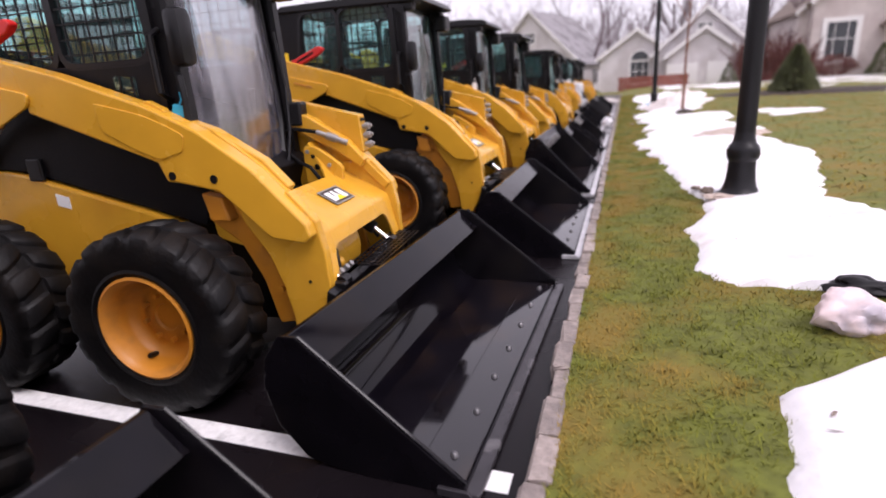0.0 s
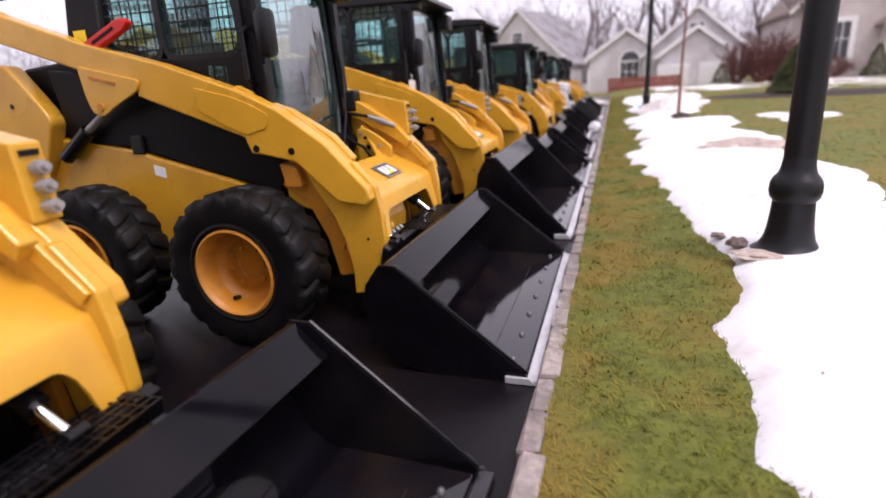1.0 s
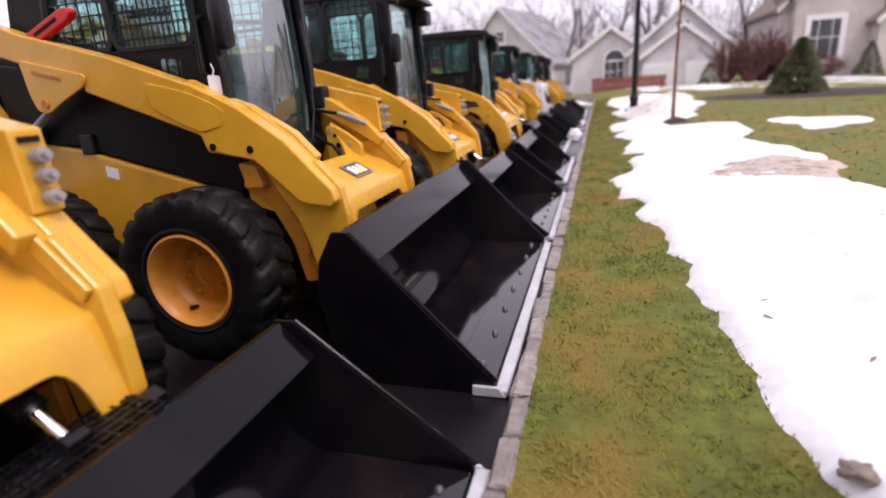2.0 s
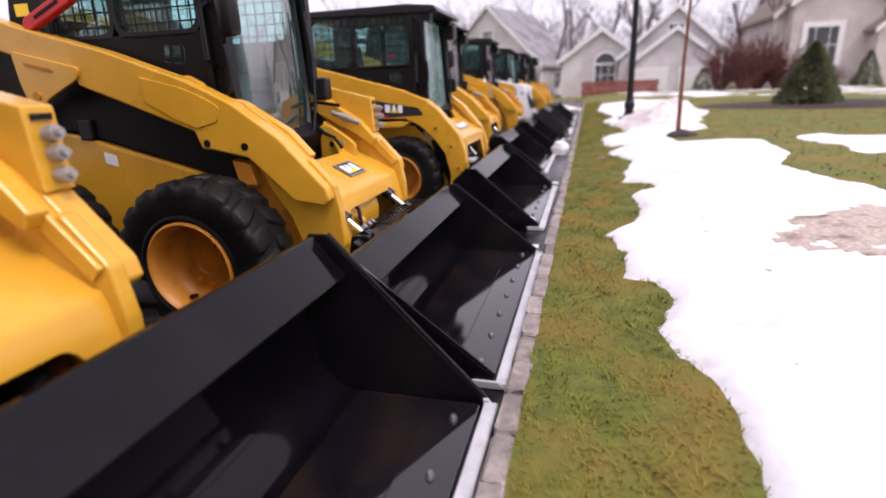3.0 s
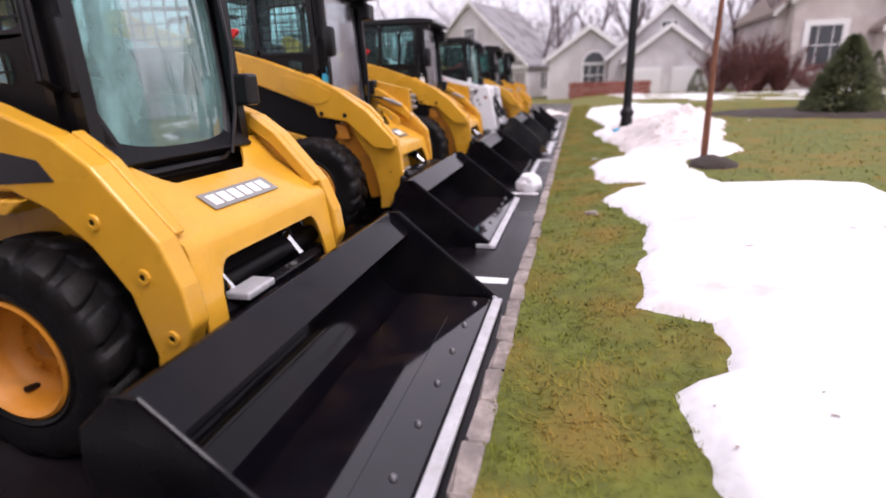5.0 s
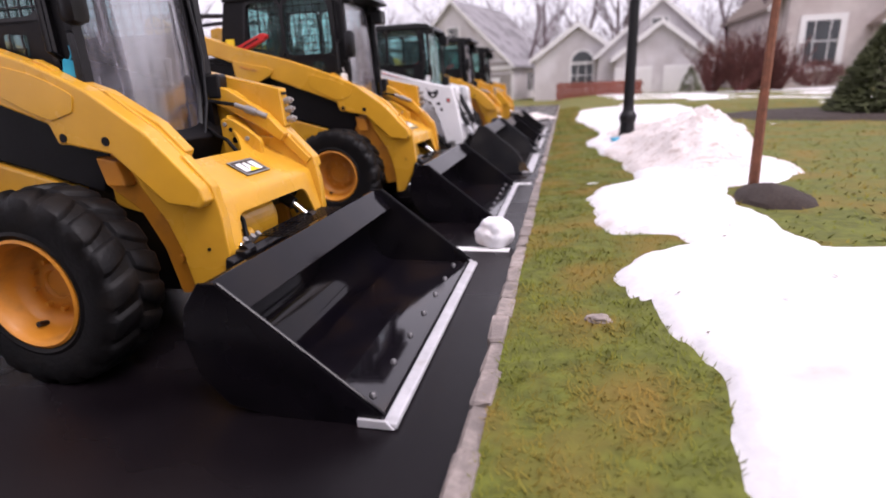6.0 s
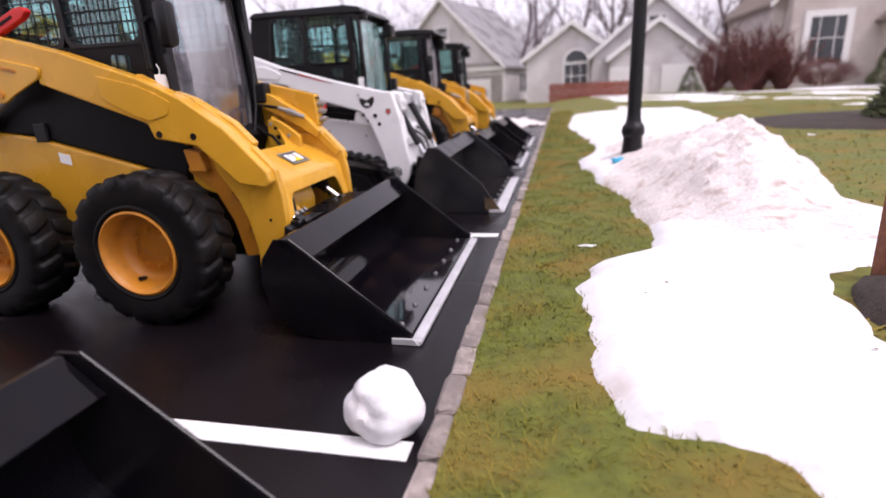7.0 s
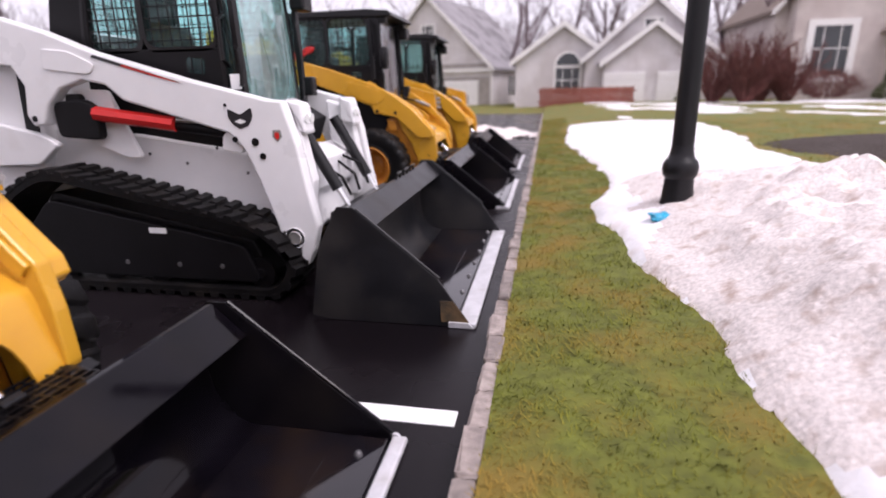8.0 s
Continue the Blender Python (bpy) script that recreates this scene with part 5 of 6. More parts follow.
        part("tie_loop", ring([(-0.69, y - 0.05, 0.63), (-0.68, y - 0.05, 0.675), (-0.68, y + 0.05, 0.675), (-0.69, y + 0.05, 0.63)], 0.009, 6), BLACK, b)
    tagged(root, "white compact track loader with rubber tracks and red cylinder cover", "loader", "row of parked loaders")
    return root


first = big_loader()
PLACES = [(-0.27, 1.62), (-0.13, 4.064), (-0.01, 6.46), (0.0, 8.76), (0.03, 11.05), None, (-0.25, 16.58), (-0.22, 19.55), None, (-0.12, 25.35), (-0.15, 28.2)]
loaders = []
for k, place in enumerate(PLACES):
    if place is None:
        ob = small_loader() if k == 5 else track_loader()
        ob.matrix_basis = pose(-0.058, 13.64, 0) if k == 5 else pose(-0.098, 22.46, 0)
    elif k == 0:
        ob = first
        ob.matrix_basis = pose(*place, 0)
    else:
        ob = copy_thing(first, pose(*place, 0, 0, 0, 3.5) if k == 1 else pose(*place, 0))
    loaders.append(ob)
# the fifth loader's arms rest a little lower and further back
for o in loaders[4].children:
    if o.name.split(".")[0] in ("lift_arm", "front_cover", "coupler_bracket"):
        o.matrix_basis = Matrix.Translation((-0.06, 0, -0.04))
# a wider bucket on the second loader
for o in loaders[1].children:
    if o.name.startswith("bucket"):
        o.matrix_basis = Matrix.Translation((0.008, -0.12, 0)) @ Matrix.Rotation(radians(-5.5), 4, "Z") @ Matrix.Diagonal((1, 1.08, 1, 1))
# its cutting edge is still painted and worn dark
for o in loaders[1].children_recursive:
    if o.name.split(".")[0] in ("cutting_edge", "side_cutter"):
        o.material_slots[0].link = "OBJECT"
        o.material_slots[0].material = DULL_STEEL
        tagged(o, "blackened steel cutting edge")
# the fourth loader carries a taller, wider bucket
for o in loaders[3].children:
    if o.name.startswith("bucket"):
        o.matrix_basis = Matrix.Translation((-0.03, 0.15, 0)) @ Matrix.Diagonal((1, 1.16, 1.32, 1))
# the fifth loader's bucket stops just short of the kerb
for o in loaders[4].children:
    if o.name.startswith("bucket"):
        o.matrix_basis = Matrix.Translation((-0.045, 0, 0))
# some doors still wear a cloudy shipping film
for k in (1, 6, 7, 9):
    for o in loaders[k].children_recursive:
        if o.name.startswith("door_pane"):
            o.material_slots[0].link = "OBJECT"
            o.material_slots[0].material = HAZY_GLASS
            tagged(o, "front door under cloudy plastic film")
# tags and stickers on single machines
for k, x, y, z, material, name, label in ((1, -1.50, -0.475, 1.28, BLUE, "hanging_tag", "bright blue tag tied to the cab"), (6, -1.50, -0.475, 1.30, BLUE, "hanging_tag", "bright blue tag tied to the cab"),
                                          (3, -1.52, -0.475, 1.32, DECAL, "hanging_tag", "white paper tag on the cab"), (7, -1.52, -0.475, 1.30, DECAL, "hanging_tag", "white paper tag on the cab")):
    tag = part(name, prism(rounded([(-0.03, -0.07), (0.03, -0.06), (0.034, 0.03), (-0.026, 0.04)], 0.012), 0, 0.006, 0.001), material, loaders[k], label, pose(x, y, z, 0, random.uniform(-15, 15), 20))
    part("tag_string", ring([(0, 0.003, 0.03), (0.01, 0.004, 0.06), (0.0, 0.01, 0.09)], 0.004, 5), material, tag)
for k in (2, 4, 7):
    part("cab_sticker", box(-2.74, -2.65, -0.4475, -0.4435, 1.64, 1.70, 0), AMBER, loaders[k], "small yellow sticker")


# ---- kerb ----
kerb = tagged(part("kerb", box(0.012, 0.072, -6, 46, -0.1, 0.045, 0), STONE), "low kerb of rough grey-brown stone blocks", "kerb", kind="structure")
shapes = []
for v in range(6):
    bm = box(0, 0.080, 0.003, 0.247, -0.08, 0.080, 0.013)
    for vert in bm.verts:
        vert.co += Vector((random.uniform(-0.006, 0.006), random.uniform(-0.006, 0.006), random.uniform(-0.007, 0.007)))
    ob = part("stone", bm, STONE, kerb)
    shapes.append(ob.data)
    bpy.data.objects.remove(ob)
for k in range(150):
    ob = new("stone", random.choice(shapes))
    ob.parent = kerb
    ob.matrix_basis = pose(random.uniform(-0.006, 0.006), -2 + k * 0.25, random.uniform(-0.01, 0.006), random.uniform(-1.5, 1.5), random.uniform(-3, 3), random.uniform(-1.5, 1.5))


# ---- grass ----
def grass():
    bm_v, bm_f = [], []
    rng = np.random.default_rng(3)
    for count, y0, y1, x0, x1, power, tall, reach, wide in ((200000, 1.0, 40, 0.075, 1.6, 1.2, (0.010, 0.030), (0.015, 0.045), (0.002, 0.0045)), (40000, 3, 36, 1.6, 8.5, 1.0, (0.012, 0.035), (0.03, 0.07), (0.006, 0.012))):
        for _ in range(count):
            y = y0 + rng.uniform(0, 1) ** 1.25 * (y1 - y0)
            x = x0 + rng.uniform(0, 1) ** power * (x1 - x0)
            if x < 4.6 and snow_height(x, y) > 0.015:
                continue
            # tufts stand taller in clumps
            clump = 0.75 + 0.7 * max(0.0, noise.noise((x * 7, y * 7, 21)))
            h, a, lean, w = rng.uniform(*tall) * clump, rng.uniform(0, 6.283), rng.uniform(*reach), rng.uniform(*wide)
            c, d = math.cos(a), math.sin(a)
            z = lawn_z(x) + lawn_bump(x, y)
            b = len(bm_v)
            bm_v += [(x - d * w, y + c * w, z - 0.004), (x + d * w, y - c * w, z - 0.004), (x + c * lean, y + d * lean, z + h)]
            bm_f.append((b, b + 1, b + 2))
    data = bpy.data.meshes.new("grass")
    data.from_pydata(bm_v, [], bm_f)
    data.materials.append(GRASS)
    tagged(new("grass", data), "short matted green and straw winter grass", "grass", kind="stuff")


grass()


def snow_litter():
    """Leaf scraps, twigs and grit lying on the snow."""
    rng = random.Random(11)
    bm = bmesh.new()
    for k in range(420):
        y = rng.uniform(1.5, 30)
        x = rng.uniform(0.7, 4.2)
        h = snow_height(x, y)
        if h < 0.04 or heaped(x, y):
            continue
        z, a = lawn_z(x) + h + 0.004, rng.uniform(0, 6.283)
        ln = rng.choice((0.008, 0.012, 0.018, 0.03))
        wd = rng.uniform(0.004, 0.012)
        c, d = math.cos(a), math.sin(a)
        corners = [(x + c * p * ln - d * q * wd, y + d * p * ln + c * q * wd, z + rng.uniform(-0.001, 0.006)) for p, q in ((-1, -0.4), (-0.2, -1), (1, -0.2), (0.4, 0.9))]
        bm.faces.new([bm.verts.new(v) for v in corners])
    tagged(part("snow_litter", bm, LITTER), "leaf scraps and grit scattered on the snow", "litter", kind="stuff")


snow_litter()


# ---- posts and trees ----
def lamp_post(x, y):
    prof = [(0.0, 0.0), (0.225, 0.0), (0.232, 0.02), (0.225, 0.045), (0.190, 0.062), (0.160, 0.085), (0.138, 0.13), (0.124, 0.20), (0.115, 0.30), (0.112, 0.36), (0.130, 0.385), (0.138, 0.42), (0.136, 0.465), (0.122, 0.50), (0.100, 0.525), (0.090, 0.56), (0.083, 0.62), (0.078, 2.2), (0.068, 4.2), (0.0, 4.2)]
    root = part("lamp_post", lathe(prof[:17] + [(0.0, 0.62)], 32, "z"), IRON, smooth=True)
    part("shaft", lathe([(0.0, 0.61)] + prof[16:], 20, "z"), IRON, root, smooth=True)
    root.matrix_basis = pose(x, y, lawn_z(x) - 0.02)
    return tagged(root, "black cast-iron lamp post with flared base in snow", "lamp post", "lamp posts")


for p in ((1.31, 7.05), (1.32, 23.45)):
    lamp_post(*p)


def branchy(rng, base, height, r, lean=0.0, levels=4, spread=0.55, first=0.35, wobble=0.11):
    """The trunk and the boughs of a bare tree."""
    trunk, boughs = bmesh.new(), bmesh.new()

    def grow(bm, p, d, length, rad, level):
        pts, q, n = [p], p.copy(), 5
        dd = d.copy()
        for k in range(n):
            dd = (dd + Vector((rng.uniform(-1, 1), rng.uniform(-1, 1), rng.uniform(-0.3, 0.7))) * (wobble if level == 0 else 0.11)).normalized()
            q = q + dd * length / n
            pts.append(q.copy())
        ring(pts, [rad * (1 - 0.62 * k / n) for k in range(n + 1)], 6 if level < 2 else 3, bm, level < 2)
        if level >= levels:
            return
        for k in range(4 if level < 2 else 3):
            f = rng.uniform(first if level == 0 else 0.25, 0.98)
            i = min(n - 1, int(f * n))
            at = pts[i].lerp(pts[i + 1], f * n - i)
            a = rng.uniform(0, 2 * math.pi)
            nd = (dd + Vector((math.cos(a), math.sin(a), rng.uniform(0.0, 0.5))) * rng.uniform(spread, spread * 1.9)).normalized()
            grow(boughs, at, nd, length * rng.uniform(0.42, 0.62), rad * (1 - 0.62 * f) * 0.62, level + 1)
    grow(trunk, Vector(base), Vector((lean, 0, 1)).normalized(), height * 0.62, r, 0)
    return trunk, boughs


def bare_tree(x, y, height, r, material=FAR_BARK, levels=4, seed=1, z=0.0, label="tall bare grey winter tree", first=0.35):
    t, b = branchy(random.Random(seed), (0, 0, 0), height, r, 0.03, levels, first=first)
    root = empty("tree", pose(x, y, z))
    part("trunk", t, material, root, smooth=True)
    part("crown", b, material, root, "bare branching twigs")
    return tagged(root, label, "tree", "bare trees")


def young_tree(x, y):
    root = empty("young_tree", pose(x, y, lawn_z(x)))
    t, b = branchy(random.Random(8), (0, 0, 0), 5.2, 0.042, 0.0, 3, 0.5, 0.62, 0.015)
    part("trunk", t, RED_BARK, root, smooth=True)
    part("crown", b, RED_BARK, root, "thin bare twigs")
    tagged(root, "slim young tree with reddish-brown bark", "tree")
    bm = lathe([(0.0, 0.10), (0.12, 0.10), (0.30, 0.06), (0.40, 0.02), (0.44, -0.03)], 28, "z")
    for v in bm.verts:
        v.co += Vector((noise.noise(v.co * 5), noise.noise(v.co * 5 + Vector((3, 0, 0))), noise.noise(v.co * 9) * 0.4)) * 0.05
        v.co.x *= 1.25
    tagged(part("mulch_bed", bm, MULCH, None, m=pose(x + 0.03, y - 0.42, lawn_z(x)) @ Matrix.Diagonal((0.50, 1.12, 1, 1)), smooth=True), "ring of dark brown mulch round a young tree", "mulch", kind="stuff")


young_tree(1.91, 19.1)


def evergreen(x, y, height, radius, material=NEEDLES, name="evergreen_shrub", label="dark green cone-shaped evergreen shrub", count=5200, seed=5, cone=True, cat="shrub"):
    rng = random.Random(seed)
    root = empty(name, pose(x, y, lawn_z(x)))
    part("trunk", ring([(0, 0, 0), (0.02, 0, height * 0.5)], [0.07, 0.03], 8), BARK, root)
    vs, fs = [], []
    for _ in range(count):
        u = rng.random() ** (1.6 if cone else 1.0)
        z = 0.1 + u * (height - 0.1)
        lim = radius * ((1 - u) ** 0.8 if cone else math.sqrt(max(0.02, 1 - (2 * u - 0.9) ** 2)))
        a = rng.uniform(0, 6.283)
        lim *= 1 + 0.22 * noise.noise((math.cos(a) * 2, math.sin(a) * 2, z * 1.6 + seed)) if cone else 1 + 0.5 * noise.noise((math.cos(a) * 1.3, math.sin(a) * 1.3, z * 1.1 + seed))
        rr = lim * math.sqrt(rng.uniform(0.25, 1))
        p = Vector((rr * math.cos(a), rr * math.sin(a), z))
        d = Vector((math.cos(a + rng.uniform(-1, 1)), math.sin(a + rng.uniform(-1, 1)), rng.uniform(-0.3, 0.7) if cone else rng.uniform(0.3, 2.2))).normalized() * rng.uniform(0.08, 0.16) * (0.7 + 0.4 * radius) * (1 if cone else 3)
        s = d.orthogonal().normalized() * (0.03 if cone else 0.012) * (0.7 + 0.5 * radius)
        b = len(vs)
        vs += [p - s, p + s, p + d]
        fs.append((b, b + 1, b + 2))
    data = bpy.data.meshes.new("foliage")
    data.from_pydata([tuple(v) for v in vs], [], fs)
    data.materials.append(material)
    new("foliage", data).parent = root
    return tagged(root, label, cat)


evergreen(6.85, 27.6, 1.85, 0.92, count=7000)


# ---- loose things ----
def lump(name, x, y, z, size, material, label, cat, seed=0, jag=0.28, flat=(1, 1, 1)):
    bm = bmesh.new()
    bmesh.ops.create_icosphere(bm, subdivisions=4, radius=1)
    for v in bm.verts:
        c = v.co.copy()
        v.co *= 1 + jag * noise.noise(c * 1.3 + Vector((seed, 0, 0))) + jag * 0.35 * noise.noise(c * 3.4 + Vector((0, seed, 0)))
        v.co = Vector((v.co.x * size * flat[0], v.co.y * size * flat[1], max(v.co.z, -0.75) * size * flat[2]))
    return tagged(part(name, bm, material, None, m=pose(x, y, z + 0.75 * size * flat[2]), smooth=True), label, cat)


lump("snow_chunk", -0.185, 17.98, 0.0, 0.14, SNOW, "round white chunk of packed snow on the asphalt", "snow chunk", 2, 0.25, (1, 1, 0.95))
lump("bag", 1.26, 4.2, 0.165, 0.14, BAG, "crumpled pinkish-white plastic bag on the lawn", "bag", 4, 0.4, (1.0, 0.9, 0.75))
lump("dark_cloth", 1.46, 4.62, 0.19, 0.12, PANEL, "crumpled dark cloth lying in the snow", "cloth", 9, 0.5, (1.5, 0.8, 0.4))
lump("snow_chunk", -0.17, 12.74, 0.038, 0.034, SNOW, "small lump of snow inside a bucket corner", "snow chunk", 6, 0.4)
lump("soil_clod", 1.05, 7.12, lawn_z(1.05) + 0.045, 0.06, LITTER, "brown clod of soil thrown up beside a lamp post", "soil clod", 12, 0.5, (1.0, 0.8, 0.6))
lump("soil_clod", 1.12, 6.90, lawn_z(1.12) + 0.04, 0.10, MUD_SNOW, "flat heap of muddy snow and soil by a lamp post", "soil clod", 14, 0.45, (1.3, 1.1, 0.22))
lump("soil_clod", 0.98, 7.36, lawn_z(0.98) + 0.045, 0.038, LITTER, "small brown clod of soil on the snow", "soil clod", 17, 0.5, (1.2, 0.9, 0.5))
lump("blue_cloth", 1.12, 23.02, 0.26, 0.07, BLUE, "scrap of bright blue plastic by the post", "plastic scrap", 3, 0.5, (1.2, 1, 0.5))
lump("stone", 0.49, 16.45, 0.10, 0.04, STONE, "small grey stone lying in the grass", "stone", 7, 0.4, (1.4, 0.8, 0.6))
lump("paper_scrap", 0.63, 19.98, 0.115, 0.028, DECAL, "flat scrap of white paper in the grass", "paper", 5, 0.5, (2.0, 0.7, 0.25))


def bank(x, y):
    v = 1 - ((x + 3.0) / 3.4) ** 2 - ((y - 33.6) / 1.5) ** 2 + 0.6 * noise.noise((x * 1.4, y * 1.4, 3)) + 0.3 * noise.noise((x * 4, y * 4, 6))
    return (0.32 * v if v < 1 else 0.32) - LAWN_Z if v > 0 else -0.12


snow_field("snow_bank", -7, 0.0, 31, 36, 0.1, "low dirty snow bank at the end of the lot", bank, DIRTY_SNOW)

# ---- houses ----
def window(parent, x, y, z, w, h, name="window", arched=False):
    """A window in a wall that faces -y: frame, pane, bars, sill."""
    fr = part(name, loft_box(x, y, z, w, h), TRIM, parent, "white-framed window")
    part("pane", box(x - w / 2 + 0.08, x + w / 2 - 0.08, y - 0.03, y - 0.01, z + 0.08, z + h - 0.08, 0), PANE, fr)
    for k in range(1, 3):
        part("glazing_bar", box(x - w / 2 + k * w / 3 - 0.025, x - w / 2 + k * w / 3 + 0.025, y - 0.06, y - 0.032, z + 0.08, z + h - 0.08, 0), TRIM, fr)
    part("glazing_bar", box(x - w / 2 + 0.08, x + w / 2 - 0.08, y - 0.062, y - 0.034, z + h * 0.52, z + h * 0.52 + 0.06, 0), TRIM, fr)
    part("sill", box(x - w / 2 - 0.1, x + w / 2 + 0.1, y - 0.2, y - 0.01, z - 0.1, z, 0), TRIM, fr)
    return fr


def loft_box(x, y, z, w, h):
    t = 0.16 if w < 2.5 else 0.4
    bm = bmesh.new()
    for x0, x1, z0, z1 in ((x - w / 2, x - w / 2 + t, z, z + h), (x + w / 2 - t, x + w / 2, z, z + h), (x - w / 2 + t, x + w / 2 - t, z + h - t, z + h), (x - w / 2 + t, x + w / 2 - t, z, z + t)):
        box(x0, x1, y - 0.10, y + 0.02, z0, z1, 0, bm)
    return bm


def gable_block(parent, x0, x1, y0, depth, eave, peak, wall, roof, over=0.4, base=-0.3):
    """A block with a gable towards -y."""
    xm = (x0 + x1) / 2
    part("wall", prism([(x0, base), (x1, base), (x1, eave), (xm, peak), (x0, eave)], y0, y0 + depth, 0), wall, parent)
    k = (peak - eave) / (xm - x0)
    for s, xa in ((-1, x0), (1, x1)):
        ex = xa + s * over
        ez = eave - over * k
        part("roof", prism([(xm, peak + 0.02), (xm, peak + 0.25), (ex, ez + 0.25), (ex, ez + 0.02)], y0 - over, y0 + depth + over, 0), roof, parent)
        part("bargeboard", prism([(xm, peak - 0.12), (xm, peak + 0.262), (ex, ez + 0.262), (ex, ez - 0.12)], y0 - over - 0.06, y0 - over - 0.004, 0), TRIM, parent)
    for j in range(int((eave - base) / 0.55)):
        part("siding_course", box(x0 - 0.012, x1 + 0.012, y0 - 0.012, y0 + depth * 0.98, base + 0.5 + j * 0.55, base + 0.54 + j * 0.55, 0), wall, parent)


def garage_door(parent, x, y, w, h, z=0.0):
    d = part("garage_door", box(x - w / 2, x + w / 2, y - 0.10, y - 0.02, z, z + h, 0.01), TRIM, parent, "white panelled garage door")
    for i in range(4):
        for j in range(4):
            part("door_panel", box(x - w / 2 + 0.1 + j * (w - 0.1) / 4, x - w / 2 + (j + 1) * (w - 0.1) / 4, y - 0.125, y - 0.102, z + 0.1 + i * (h - 0.1) / 4, z + (i + 1) * (h - 0.1) / 4, 0.008), TRIM, d)


def house_grey():
    h = empty("house", pose(-4.75, 68, 0, 0, 0, -17))
    gable_block(h, -12.6, 0.0, 0, 13, 3.2, 9.3, SIDING, ROOF)
    part("wall", prism([(-12.3, -0.3), (-0.1, -0.3), (-0.1, 2.3), (-12.3, 2.3)], -0.10, -0.014, 0), STUCCO, h, "grey stone veneer")
    part("eave_trim", box(-12.8, 0.1, -0.30, -0.05, 2.75, 3.05, 0), TRIM, h)
    # Darker grey strip draws the shadow line along the eave.
    part("eave_shadow_board", box(-12.6, 0.0, -0.12, -0.02, 3.1, 3.45, 0), STUCCO, h)
    window(h, -6.3, -0.02, 5.6, 1.5, 1.4)
    garage_door(h, -2.9, -0.10, 3.4, 2.3, -0.3)
    window(h, -9.2, -0.10, 0.6, 1.6, 1.5)
    for y in (4.6, 5.6):
        part("side_window", box(0.005, 0.07, y - 0.28, y + 0.28, 0.7, 2.4, 0.01), PANE, h)
    for x, y in ((0.03, 0.1), (0.03, 12.8)):
        part("corner_board", box(x - 0.1, x + 0.06, y - 0.12, y + 0.12, -0.3, 3.1, 0), TRIM, h)
    tagged(h, "pale grey house with steep gable and grey shingle roof", "house")


def house_middle():
    h = empty("house", pose(-1.6, 0, 0))
    gable_block(h, 4.4, 13.2, 60, 12, 3.2, 7.0, SIDING, ROOF)
    gable_block(h, -0.6, 6.2, 61.0, 10, 3.2, 5.6, SIDING, ROOF)
    gable_block(h, 5.6, 11.8, 58.5, 1.5, 2.9, 5.2, SIDING, ROOF)
    for x in (6.9, 10.4):
        garage_door(h, x, 58.5, 2.7, 2.3, -0.1)
    window(h, 3.2, 61, 0.6, 2.0, 2.2)
    arch = [(3.2 + math.cos(math.pi * k / 12), 2.8 + math.sin(math.pi * k / 12)) for k in range(13)]
    fan = part("arch_window", prism(arch, 60.9, 61.02, 0), TRIM, h, "white-framed arched fanlight")
    part("pane", prism([(3.2 + (x - 3.2) * 0.82, 2.83 + (z - 2.8) * 0.82) for x, z in arch], 60.87, 60.895, 0), PANE, fan)
    window(h, 8.8, 60, 4.6, 1.4, 1.2)
    tagged(h, "pale two-storey house with white garage doors, grey roof", "house")


def house_right():
    h = empty("house", pose(-4.7, 0, 0))
    gable_block(h, 19.5, 30, 60, 12, 6.0, 11.0, PINK_SIDING, BROWN_ROOF)
    gable_block(h, 25.5, 36, 57, 14, 4.4, 9.2, PINK_SIDING, BROWN_ROOF)
    gable_block(h, 20.2, 26.2, 58.6, 2.0, 6.6, 8.6, PINK_SIDING, BROWN_ROOF)
    window(h, 22.4, 58.6, 1.4, 2.9, 3.7)
    garage_door(h, 30.5, 57, 5.0, 2.6, 0.0)
    window(h, 34, 57, 1.2, 1.8, 1.8)
    part("chimney", box(27.5, 28.7, 63, 64.2, 8, 12.4, 0.03), BRICK, h)
    tagged(h, "taupe house with tall white-framed window, brown roof", "house")


def house_left():
    h = empty("house", pose(-42, 44, 0, 0, 0, 38))
    gable_block(h, -5, 5, 0, 11, 3.0, 6.6, SIDING, ROOF)
    window(h, 0, 0, 4.0, 1.3, 1.4)
    window(h, -2.6, 0, 0.8, 1.6, 1.5)
    window(h, 2.6, 0, 0.8, 1.6, 1.5)
    tagged(h, "pale gabled house with a dark attic window", "house")


house_grey(), house_middle(), house_right(), house_left()


def low_fence():
    f = empty("fence", pose(0, 0, 0))
    for k in range(26):
        part("board", box(-0.3 + k * 0.23, -0.09 + k * 0.23, 56.0, 56.05, 0.0, 1.22 + 0.04 * (k % 2), 0.01), BRICK, f)
    for z in (0.3, 0.95):
        part("rail", box(-0.4, 5.8, 56.051, 56.11, z, z + 0.1, 0), BRICK, f)
    tagged(f, "red-brown wooden board fence beside the garage", "fence")


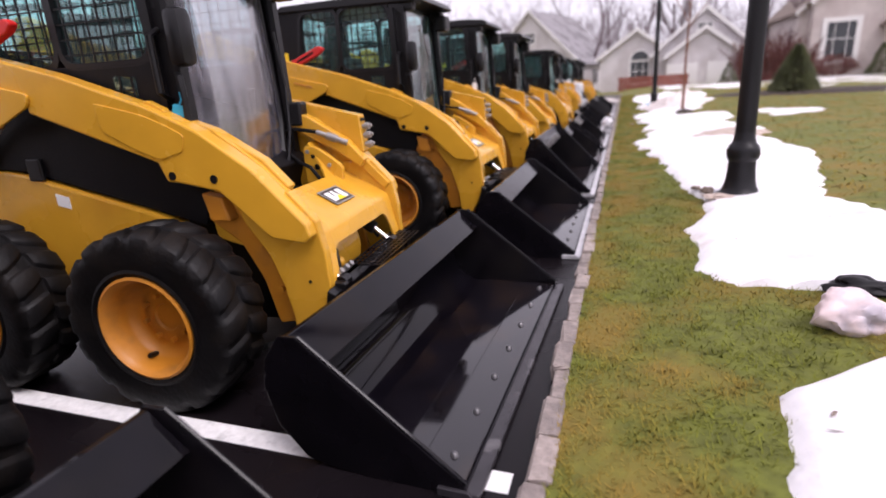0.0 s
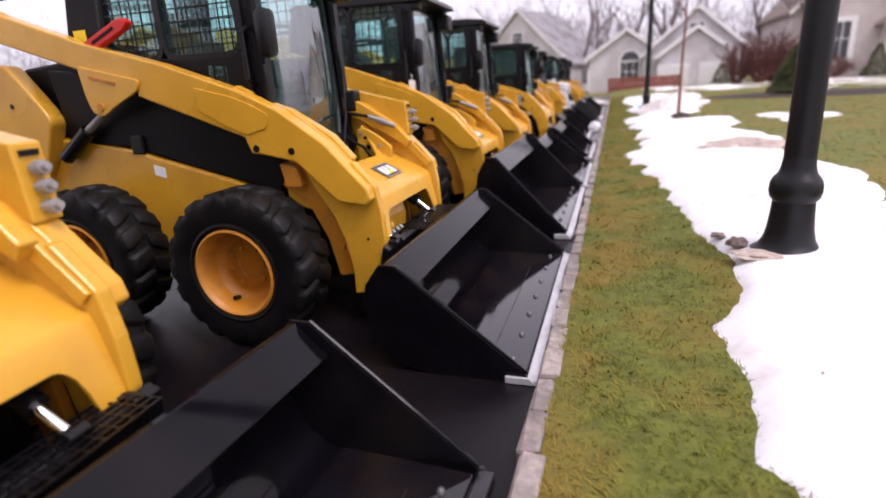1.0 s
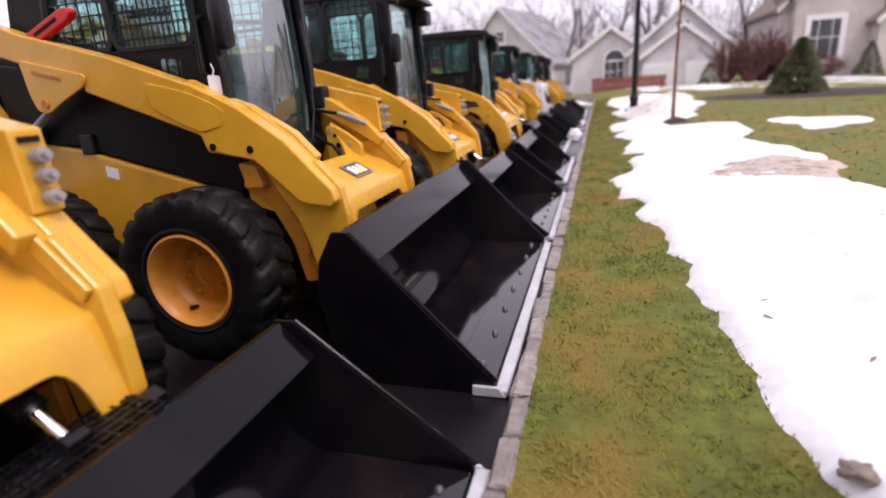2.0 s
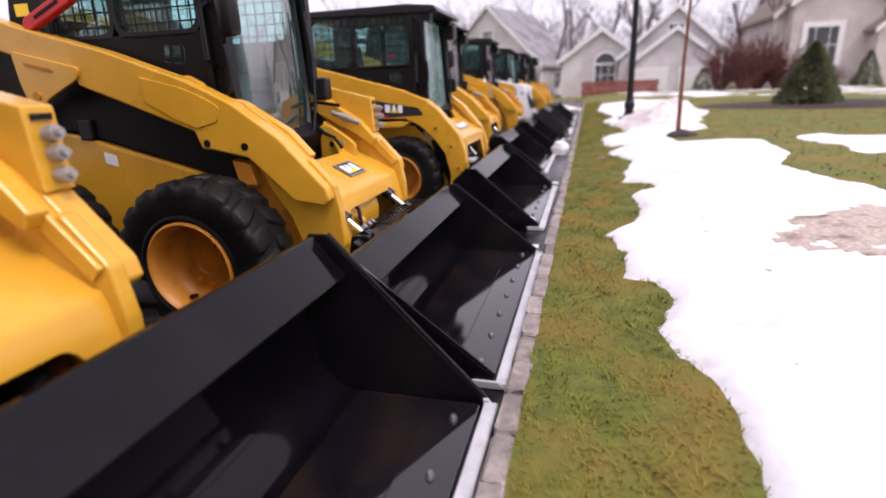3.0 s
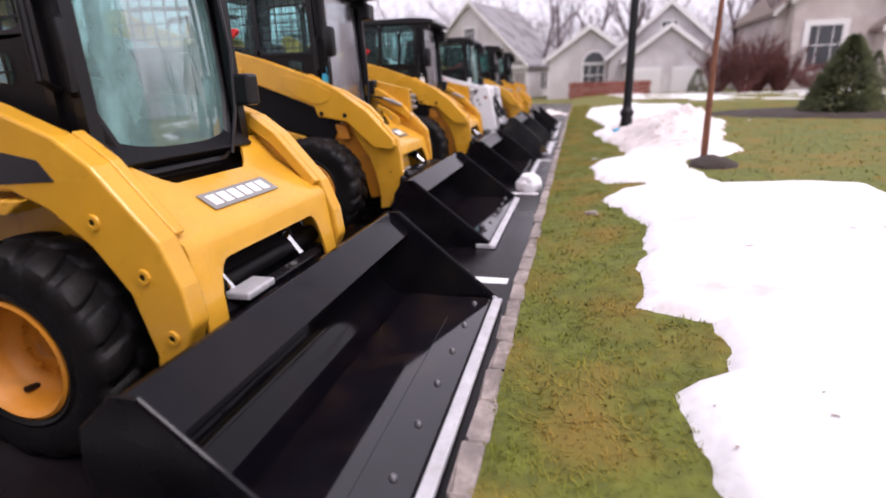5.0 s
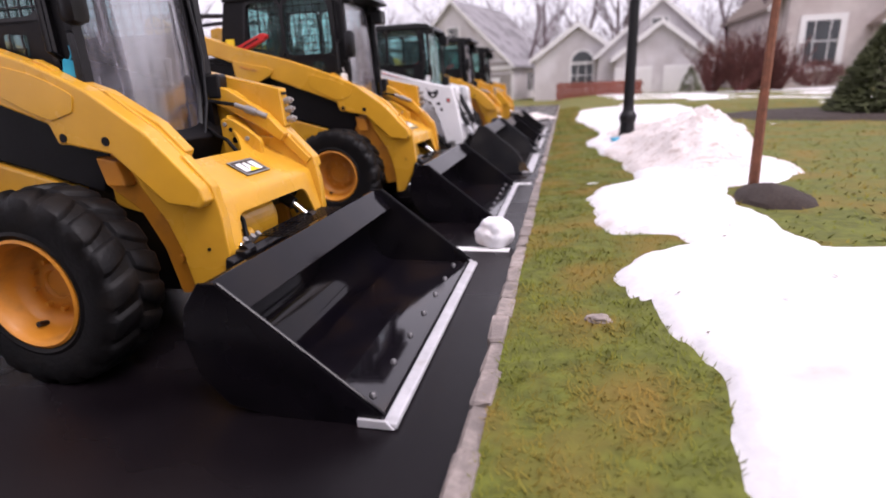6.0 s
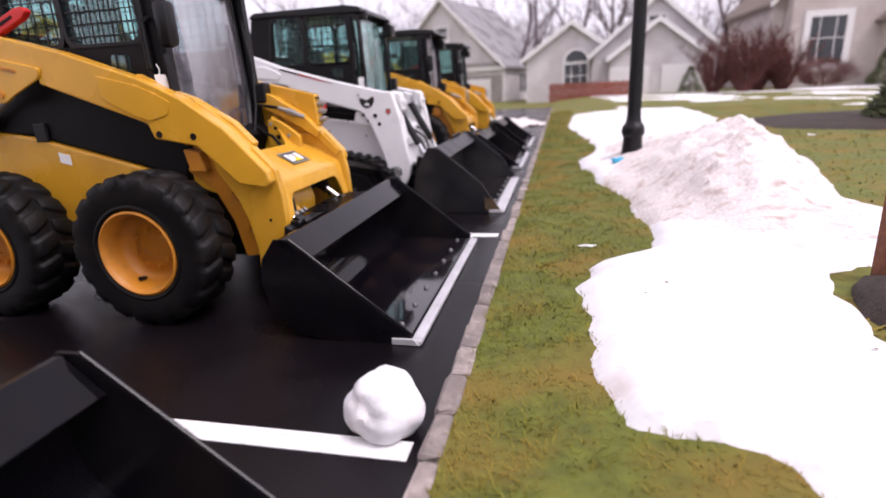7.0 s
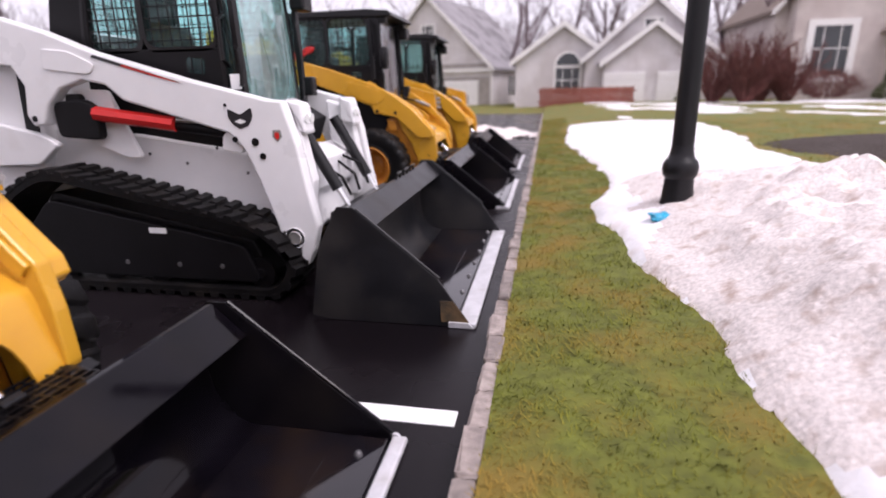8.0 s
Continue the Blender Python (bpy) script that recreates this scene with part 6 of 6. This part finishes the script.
low_fence()
def bare_bush(x, y, height, stems, seed, label):
    """Many thin stems from one foot, each with its twigs."""
    rng = random.Random(seed)
    root = empty("bush", pose(x, y, lawn_z(x)))
    wood, twigs = bmesh.new(), bmesh.new()
    for k in range(stems):
        a, lean = rng.uniform(0, 6.283), rng.uniform(0.05, 0.75)
        pts, p = [Vector((0.25 * math.cos(a), 0.25 * math.sin(a), 0))], Vector((0.25 * math.cos(a), 0.25 * math.sin(a), 0))
        d = Vector((math.cos(a) * lean, math.sin(a) * lean, 1)).normalized()
        length = height * rng.uniform(0.6, 1.1)
        for _ in range(5):
            d = (d + Vector((rng.uniform(-1, 1), rng.uniform(-1, 1), rng.uniform(-0.2, 0.5))) * 0.16).normalized()
            p = p + d * length / 5
            pts.append(p.copy())
        ring(pts, [0.045, 0.038, 0.03, 0.022, 0.015, 0.008], 4, wood, False)
        for _ in range(22):
            f = rng.uniform(0.8, 4.99)
            at = pts[int(f)].lerp(pts[int(f) + 1], f - int(f))
            e = (d + Vector((rng.uniform(-1, 1), rng.uniform(-1, 1), rng.uniform(-0.3, 0.8)))).normalized() * rng.uniform(0.3, 0.8)
            mid = at + e * 0.55 + Vector((rng.uniform(-0.08, 0.08), rng.uniform(-0.08, 0.08), 0.04))
            ring([at, mid, at + e], [0.018, 0.014, 0.006], 3, twigs, False)
    part("trunk", wood, TWIGS, root, smooth=True)
    part("crown", twigs, TWIGS, root)
    return tagged(root, label, "bush", "bare bushes")


for n, (x, y, h) in enumerate(((9.6, 53, 3.0), (11.0, 52, 3.5), (12.4, 54, 3.3), (13.6, 53.5, 2.8))):
    bare_bush(x, y, h, 46, 60 + n, "bare reddish-brown bush in front of the houses")
evergreen(16.6, 55.5, 1.5, 1.6, TWIGS, "bush", "low brown bush under the tall window", 2600, 13, False, "bush")
evergreen(19.3, 54, 2.4, 1.0, NEEDLES, "evergreen_shrub", "dark green cone-shaped evergreen shrub", 2600, 14)
evergreen(9.0, 56.5, 1.7, 0.8, NEEDLES, "evergreen_shrub", "dark green cone-shaped evergreen shrub", 1500, 15)
bm = lathe([(0.0, 0.14), (1.6, 0.12), (3.0, 0.06), (3.6, -0.02)], 30, "z")
tagged(part("mulch_bed", bm, MULCH, None, m=pose(8.2, 28.2, 0.26) @ Matrix.Diagonal((1.3, 0.8, 1, 1)), smooth=True), "dark mulch bed round an evergreen shrub", "mulch", kind="stuff")

WOODS = [(-4, 74, 15), (-1.5, 66, 13), (1.5, 88, 18), (6, 86, 17), (11, 92, 19), (15, 70, 14), (18, 84, 17), (22, 90, 18), (27, 86, 16), (33, 80, 17), (-9, 92, 17), (-15, 88, 15), (-20, 72, 13), (-26, 66, 14), (-33, 58, 13),
         (14.5, 62, 13), (36, 70, 15), (-38, 50, 12), (-18, 96, 17), (-45, 60, 15), (40, 62, 14), (8, 100, 20), (-29, 80, 15)]
for k, (x, y, hgt) in enumerate(WOODS):
    bare_tree(x, y, hgt, 0.02 * hgt, levels=4, seed=20 + k)


def far_woods():
    vs, fs = [], []
    rng = random.Random(77)
    for k in range(1000):
        a = rng.uniform(-1.25, 1.25)
        d = rng.uniform(92, 160)
        x, y, h = math.sin(a) * d, math.cos(a) * d + 10, rng.uniform(7, 16)
        for _ in range(34):
            z = rng.uniform(0.1, 1) ** 0.7 * h
            p = Vector((x + rng.gauss(0, 1.5), y + rng.gauss(0, 1.5), z))
            dirn = Vector((rng.uniform(-1, 1), rng.uniform(-1, 1), rng.uniform(0.2, 1.6))).normalized() * rng.uniform(1.2, 3.0)
            b = len(vs)
            vs += [tuple(p), tuple(p + Vector((0.09, 0, 0))), tuple(p + dirn)]
            fs.append((b, b + 1, b + 2))
        b = len(vs)
        vs += [(x - 0.16, y, 0), (x + 0.16, y, 0), (x, y, h)]
        fs.append((b, b + 1, b + 2))
    data = bpy.data.meshes.new("far_woods")
    data.from_pydata(vs, [], fs)
    data.materials.append(FAR_BARK)
    tagged(new("far_woods", data), "distant bare grey-purple winter woods", "woods", kind="stuff")


far_woods()
